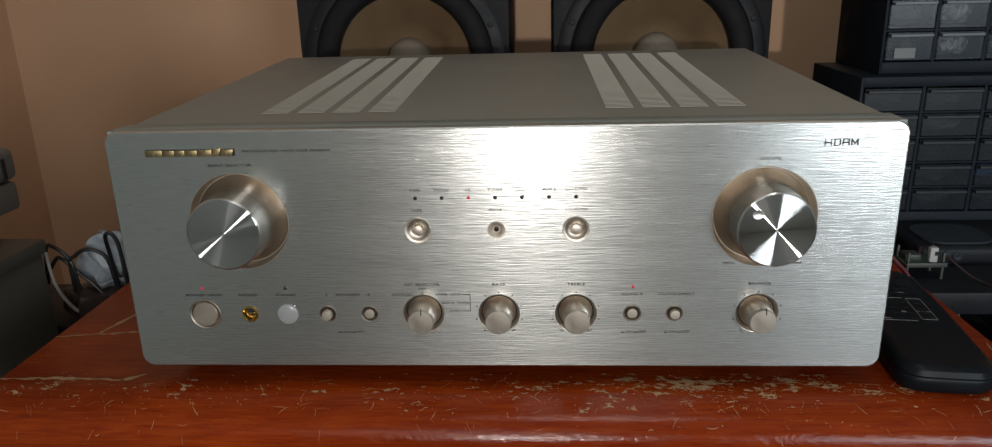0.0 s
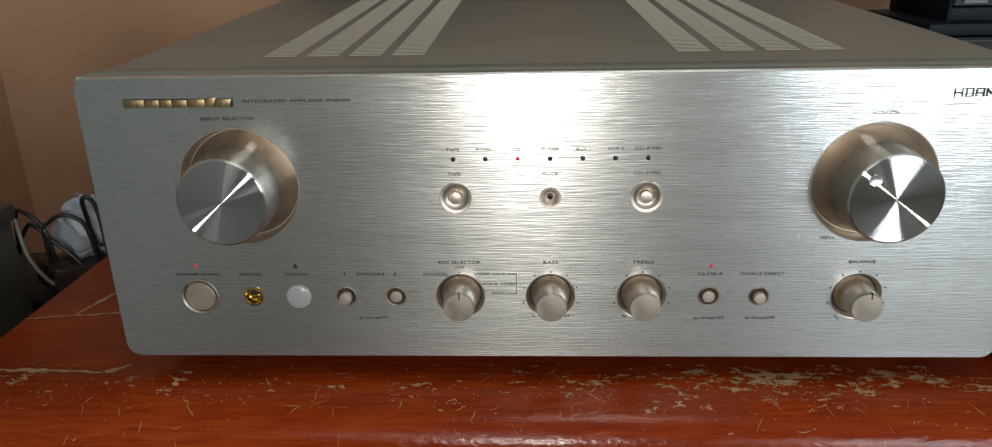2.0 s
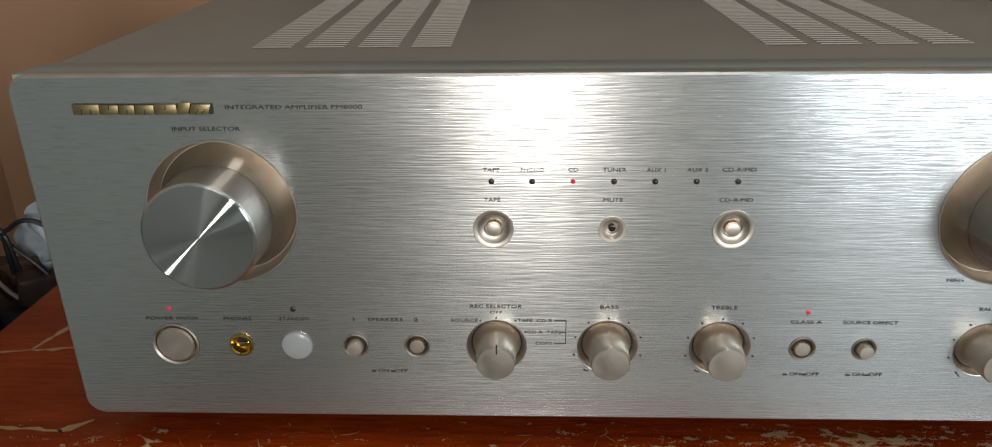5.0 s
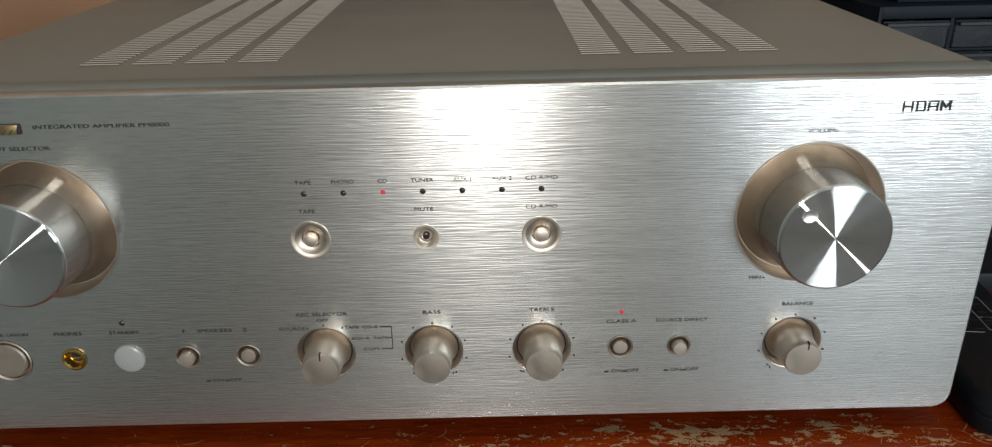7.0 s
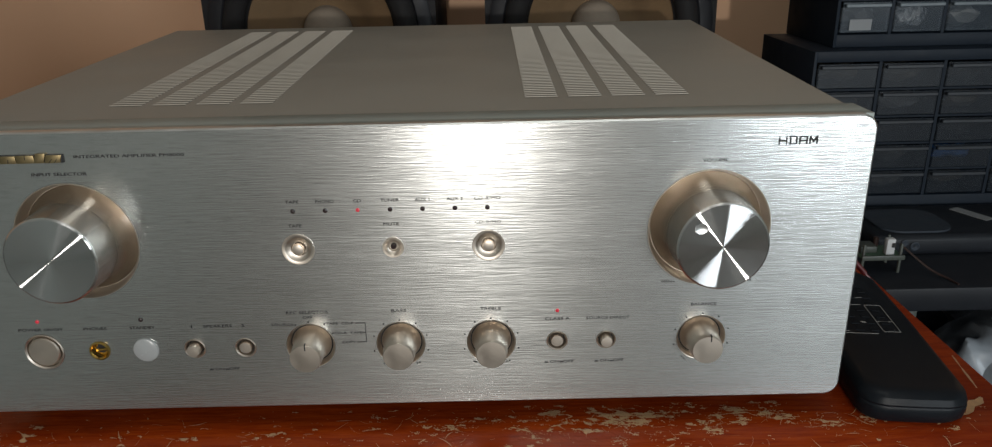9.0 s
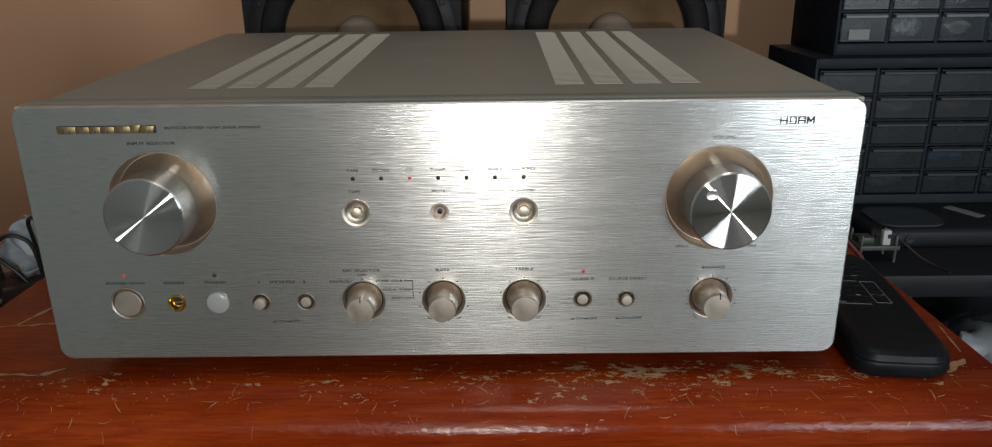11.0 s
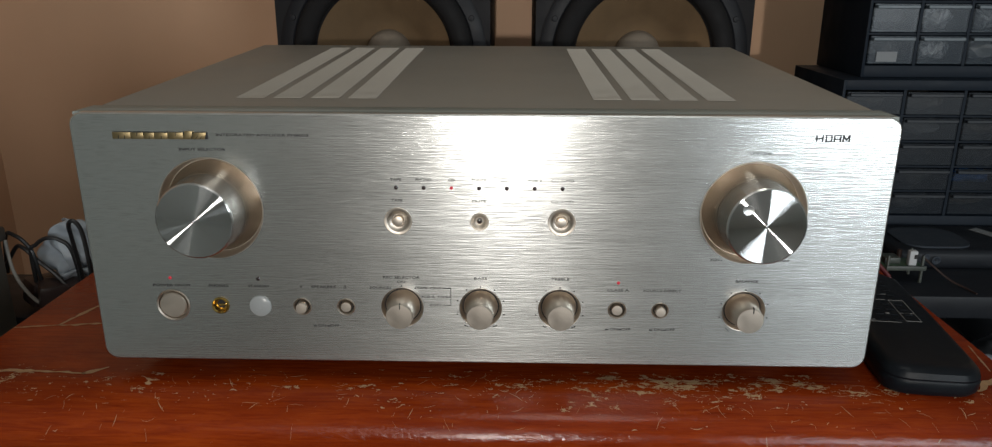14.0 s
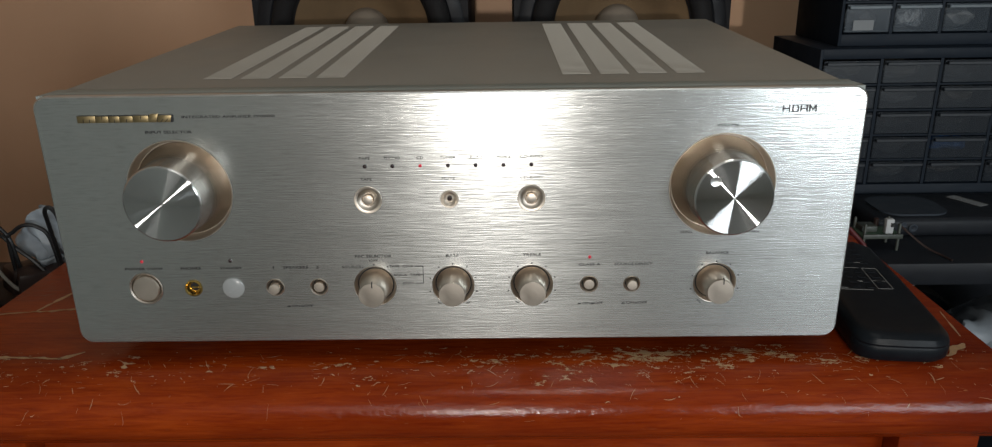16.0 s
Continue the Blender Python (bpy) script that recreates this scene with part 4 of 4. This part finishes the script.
# flat black player on the stand, with a lighter lid
pl = thing("flat_player", (0.44, 0.291, -0.022), "flat black plastic player with a grey lid lying on the stand", "player")
part("case", block((0.18, 0.078, 0.018), (0.01, 0, 0.009), 0.005, 3), M_BLACK, pl)
bm = bmesh.new()
ring = [bm.verts.new((x, z, 0.0182)) for x, z in rounded(-0.068, -0.006, -0.033, 0.022, 0.018)]
face = bm.faces.new(ring)
for v in [g for g in bmesh.ops.extrude_face_region(bm, geom=[face])["geom"] if isinstance(g, bmesh.types.BMVert)]:
    v.co.z += 0.0016
bmesh.ops.recalc_face_normals(bm, faces=bm.faces)
part("lid", bm, M_LID, pl, "blue-grey rounded lid")
part("sticker", block((0.011, 0.034, 0.0004), (0.03, -0.004, 0.0184)), M_LABEL, pl, "pale sticker").rotation_euler = (0, 0, 0.45)
part("socket", lathe([(0.004, -0.001), (0.003, -0.0015), (0.002, -0.001), (0.0, 0.001)], 20), M_LID, pl, at=(-0.045, -0.039, 0.009))
part("socket", lathe([(0.003, -0.001), (0.002, -0.0015), (0.0, -0.001)], 20), M_LID, pl, at=(-0.054, -0.039, 0.012))

# small bare circuit on the stand
gz = thing("bare_circuit_module", (0.352, 0.231, -0.022), "small bare circuit module with a dull frame and white connector", "circuit module")
part("board", block((0.03, 0.022, 0.0016), (0, 0, 0.012), 0.0003), M_BOARD, gz)
for sx in (-0.013, 0.013):
    for sy in (-0.009, 0.009):
        part("post", lathe([(0.0, 0.0), (0.0012, 0.0), (0.0012, 0.02), (0.0008, 0.0215), (0.0, 0.0215)], 12), M_FRAMED, gz, at=(sx, sy, 0)).rotation_euler = (radians(90), 0, 0)
part("connector", block((0.006, 0.005, 0.012), (0.006, -0.006, 0.0188), 0.0008), M_CARD, gz, "white connector")
part("plug_notch", block((0.0022, 0.002, 0.003), (0.0075, -0.0086, 0.0205)), M_DARK, gz)
part("heat_sink", block((0.012, 0.012, 0.005), (-0.007, 0.002, 0.0153), 0.0008), M_FRAMED, gz)
part("front_rail", block((0.03, 0.0016, 0.0035), (0, -0.0115, 0.0122), 0.0004), M_FRAMED, gz, "dull translucent frame rail")
part("button", lathe([(0.0, 0.0), (0.0018, 0.0), (0.0018, 0.009), (0.0, 0.01)], 16), M_PLUG, gz, at=(0.001, 0.004, 0.0128)).rotation_euler = (radians(90), 0, 0)
gz.scale = (1.12, 1.12, 1.12)
lead = thing("thin_lead", (0, 0, 0), "thin dark red lead running from the circuit to the stand", "cable")
part("cord", tube([(0.368, 0.226, 0.0), (0.377, 0.222, -0.008), (0.388, 0.214, -0.017), (0.397, 0.204, -0.0205), (0.4, 0.194, -0.0211)], 0.0009, 6), M_PLUG, lead)

pen = thing("red_pen", (0, 0, 0), "slim red pen leaning on the end of the remote control", "pen")
part("barrel", tube([(0.3036, 0.1503, 0.0100), (0.2978, 0.1530, 0.0165), (0.2923, 0.1553, 0.0225)], 0.0019, 10), M_RED, pen)
part("tip", tube([(0.3065, 0.1490, 0.0070), (0.3036, 0.1503, 0.0100)], 0.0011, 8), M_RED, pen)


# ---- the remote control ----
def remote():
    r = thing("remote_control", (0.2565, -0.012, 0.0), "black slab remote control with rounded nose on the desk", "remote control")
    hw, length = 0.0272, 0.152
    outline = []
    for k in range(13):
        a = radians(180 + 180 * k / 12)
        outline.append((hw * math.copysign(abs(math.cos(a)) ** 0.45, math.cos(a)), 0.014 + 0.014 * math.sin(a)))
    outline += [(hw + 0.001, 0.08), (hw, length - 0.01), (hw - 0.008, length), (-hw + 0.008, length), (-hw, length - 0.01), (-hw - 0.001, 0.08)]
    levels = ((0.0, 0.93, 0.003), (0.003, 0.985, 0.0006), (0.009, 1.0, 0.0), (0.010, 0.985, 0.0005), (0.0112, 0.99, 0.0), (0.0145, 0.955, 0.001), (0.0168, 0.885, 0.004), (0.0178, 0.8, 0.008))
    bm = bmesh.new()
    rings = []
    for z, s, inset in levels:
        rings.append([bm.verts.new((x * s, y * (1 - inset / 0.152) + inset, z)) for x, y in outline])
    n = len(outline)
    for p, q in zip(rings, rings[1:]):
        for k in range(n):
            bm.faces.new((p[k], p[(k + 1) % n], q[(k + 1) % n], q[k]))
    bm.faces.new(rings[-1])
    bm.faces.new(rings[0])
    bmesh.ops.recalc_face_normals(bm, faces=bm.faces)
    part("case", bm, M_REMOTE, r)
    z = 0.0181
    lines = [(-0.0095, 0.063, 0.021, 0.00035), (0.0092, 0.0655, 0.0096, 0.0003), (0.0092, 0.0995, 0.0096, 0.0003), (0.0092, 0.078, 0.0096, 0.0003), (-0.001, 0.0775, 0.007, 0.0004),
             (-0.001, 0.0762, 0.006, 0.0002), (-0.017, 0.0655, 0.006, 0.0003), (0.006, 0.11, 0.01, 0.0003), (-0.002, 0.1, 0.009, 0.0003), (0.0105, 0.068, 0.002, 0.0003)]
    for cx, cy, w, d in lines:
        part("printed_line", block((w, d, 0.0001), (cx, cy, z)), M_PRINT, r, smooth=False)
    for cx in (0.0046, 0.0138):
        part("printed_line", block((0.0003, 0.0343, 0.0001), (cx, 0.0825, z)), M_PRINT, r, smooth=False)
    key = block((0.0046, 0.003, 0.0006), (0, 0, 0), 0.0002, 1)
    me = bpy.data.meshes.new("key")
    key.to_mesh(me)
    key.free()
    me.materials.append(M_REMOTE)
    for row in range(9):
        for col in range(4):
            share("key", me, M_REMOTE, r, (-0.0165 + 0.0085 * col, 0.068 + 0.0085 * row, z - 0.0002))
    r.rotation_euler = (0, 0, radians(-6.5))
    return r


remote()


# ---- crumpled bag beside the desk ----
def bag(name, at, size, seed, label, amount, fine):
    b = thing(name, at, label, "plastic bag")
    rng = random.Random(seed)
    bm = bmesh.new()
    bmesh.ops.create_icosphere(bm, subdivisions=5, radius=1.0)
    for v in bm.verts:
        v.co = Vector((v.co.x * size[0], v.co.y * size[1], v.co.z * size[2]))
    crumple(bm, max(size) * 0.55, seed, amount)
    crumple(bm, max(size) * 0.22, seed + 3, amount * fine)
    lowest = min(v.co.z for v in bm.verts)
    for v in bm.verts:
        v.co.z -= lowest
    part("film", bm, M_BAG, b, "crumpled thin film")
    return b


bag("plastic_bag", (0.61, 0.34, -0.2525), (0.125, 0.1, 0.05), 4, "crumpled translucent white plastic bag lying on the stand's shelf", 0.03, 0.4)
gb = thing("grey_unit", (0.535, 0.49, -0.2525), "grey cased unit with a round cover on the lower shelf", "unit")
part("case", block((0.12, 0.16, 0.05), (0, 0, 0.025), 0.003), M_GREYBOX, gb)
part("round_cover", lathe([(0.0, 0.0), (0.05, 0.0), (0.048, 0.004), (0.0, 0.004)], 40), M_LID, gb, at=(0, 0, 0.05)).rotation_euler = (radians(90), 0, 0)

# ---- the left side: cases, cables and a bag ----
lowcase = thing("drab_metal_case", (-0.51, 0.06, -0.75), "tall drab green-grey metal case beside the desk", "case")
part("body", block((0.2, 0.28, 0.776), (0, 0, 0.388), 0.005), M_DRAB, lowcase)
part("lid_rim", block((0.206, 0.286, 0.014), (0, 0, 0.771), 0.004), M_DRAB, lowcase)
upcase = thing("grey_instrument_case", (-0.523, 0.07, 0.028), "pale grey instrument case standing on the drab case", "case")
part("plinth", block((0.17, 0.24, 0.026), (0, 0, 0.013), 0.002), M_DARK, upcase)
part("lower_shell", block((0.2, 0.27, 0.026), (0, 0, 0.039), 0.005), M_GREYBOX, upcase)
part("upper_shell", block((0.204, 0.274, 0.028), (0, 0, 0.0665), 0.007, 3), M_GREYBOX, upcase)
part("slot", block((0.002, 0.004, 0.018), (0.1022, 0.118, 0.064)), M_DARK, upcase)
ledge = thing("low_cabinet", (-0.47, 0.262, -0.75), "dark low cabinet behind the desk end holding cables", "cabinet")
part("body", block((0.28, 0.105, 0.69), (0, 0, 0.345), 0.004), M_BLACK, ledge)
bag("plastic_bag", (-0.376, 0.248, -0.058), (0.028, 0.016, 0.035), 11, "crumpled pale blue-white plastic bag among cables", 0.014, 0.16)
rng = random.Random(3)
loops = [[(-0.366, 0.235, -0.056), (-0.357, 0.21, 0.01), (-0.352, 0.2, 0.029), (-0.347, 0.2, 0.032), (-0.342, 0.2, 0.023), (-0.34, 0.2, 0.0), (-0.342, 0.205, -0.03), (-0.346, 0.215, -0.056)],
         [(-0.404, 0.225, -0.056), (-0.402, 0.22, -0.005), (-0.396, 0.22, 0.004), (-0.386, 0.22, 0.01), (-0.376, 0.222, 0.008), (-0.368, 0.225, -0.005), (-0.366, 0.23, -0.056)],
         [(-0.44, 0.24, -0.03), (-0.425, 0.225, 0.01), (-0.413, 0.22, 0.012), (-0.405, 0.22, 0.005), (-0.4, 0.22, -0.005), (-0.398, 0.222, -0.03), (-0.395, 0.23, -0.055)],
         [(-0.45, 0.24, -0.04), (-0.42, 0.226, -0.003), (-0.41, 0.223, 0.0), (-0.398, 0.222, -0.012), (-0.385, 0.222, -0.024), (-0.37, 0.225, -0.045), (-0.36, 0.235, -0.056)]]
for pts in loops:
    c = thing("power_cable", (0, 0, 0), "looped black power cable beside the desk", "cable", "tangle of cables")
    part("cord", tube(pts, 0.0018), M_CABLE, c)
c = thing("grey_cable", (0, 0, 0), "flat pale grey cable hanging beside the case", "cable", "tangle of cables")
part("cord", tube([(-0.414, 0.208, 0.012), (-0.411, 0.206, -0.013), (-0.405, 0.208, -0.033), (-0.396, 0.215, -0.05), (-0.38, 0.225, -0.056)], 0.0015), M_CABLE_W, c)
for at, turn in (((-0.386, 0.226, -0.043), 0.6), ((-0.362, 0.23, -0.045), -0.2), ((-0.404, 0.236, -0.044), 1.0)):
    c = thing("power_adapter", at, "dark brown plug-top adapter among cables", "adapter", "tangle of cables")
    part("body", block((0.034, 0.022, 0.024), (0, 0, 0), 0.004), M_PLUG, c)
    part("pin", block((0.012, 0.004, 0.006), (0.021, 0, 0.004), 0.001), M_STEEL, c)
    c.rotation_euler = (0.2, 0.1, turn)
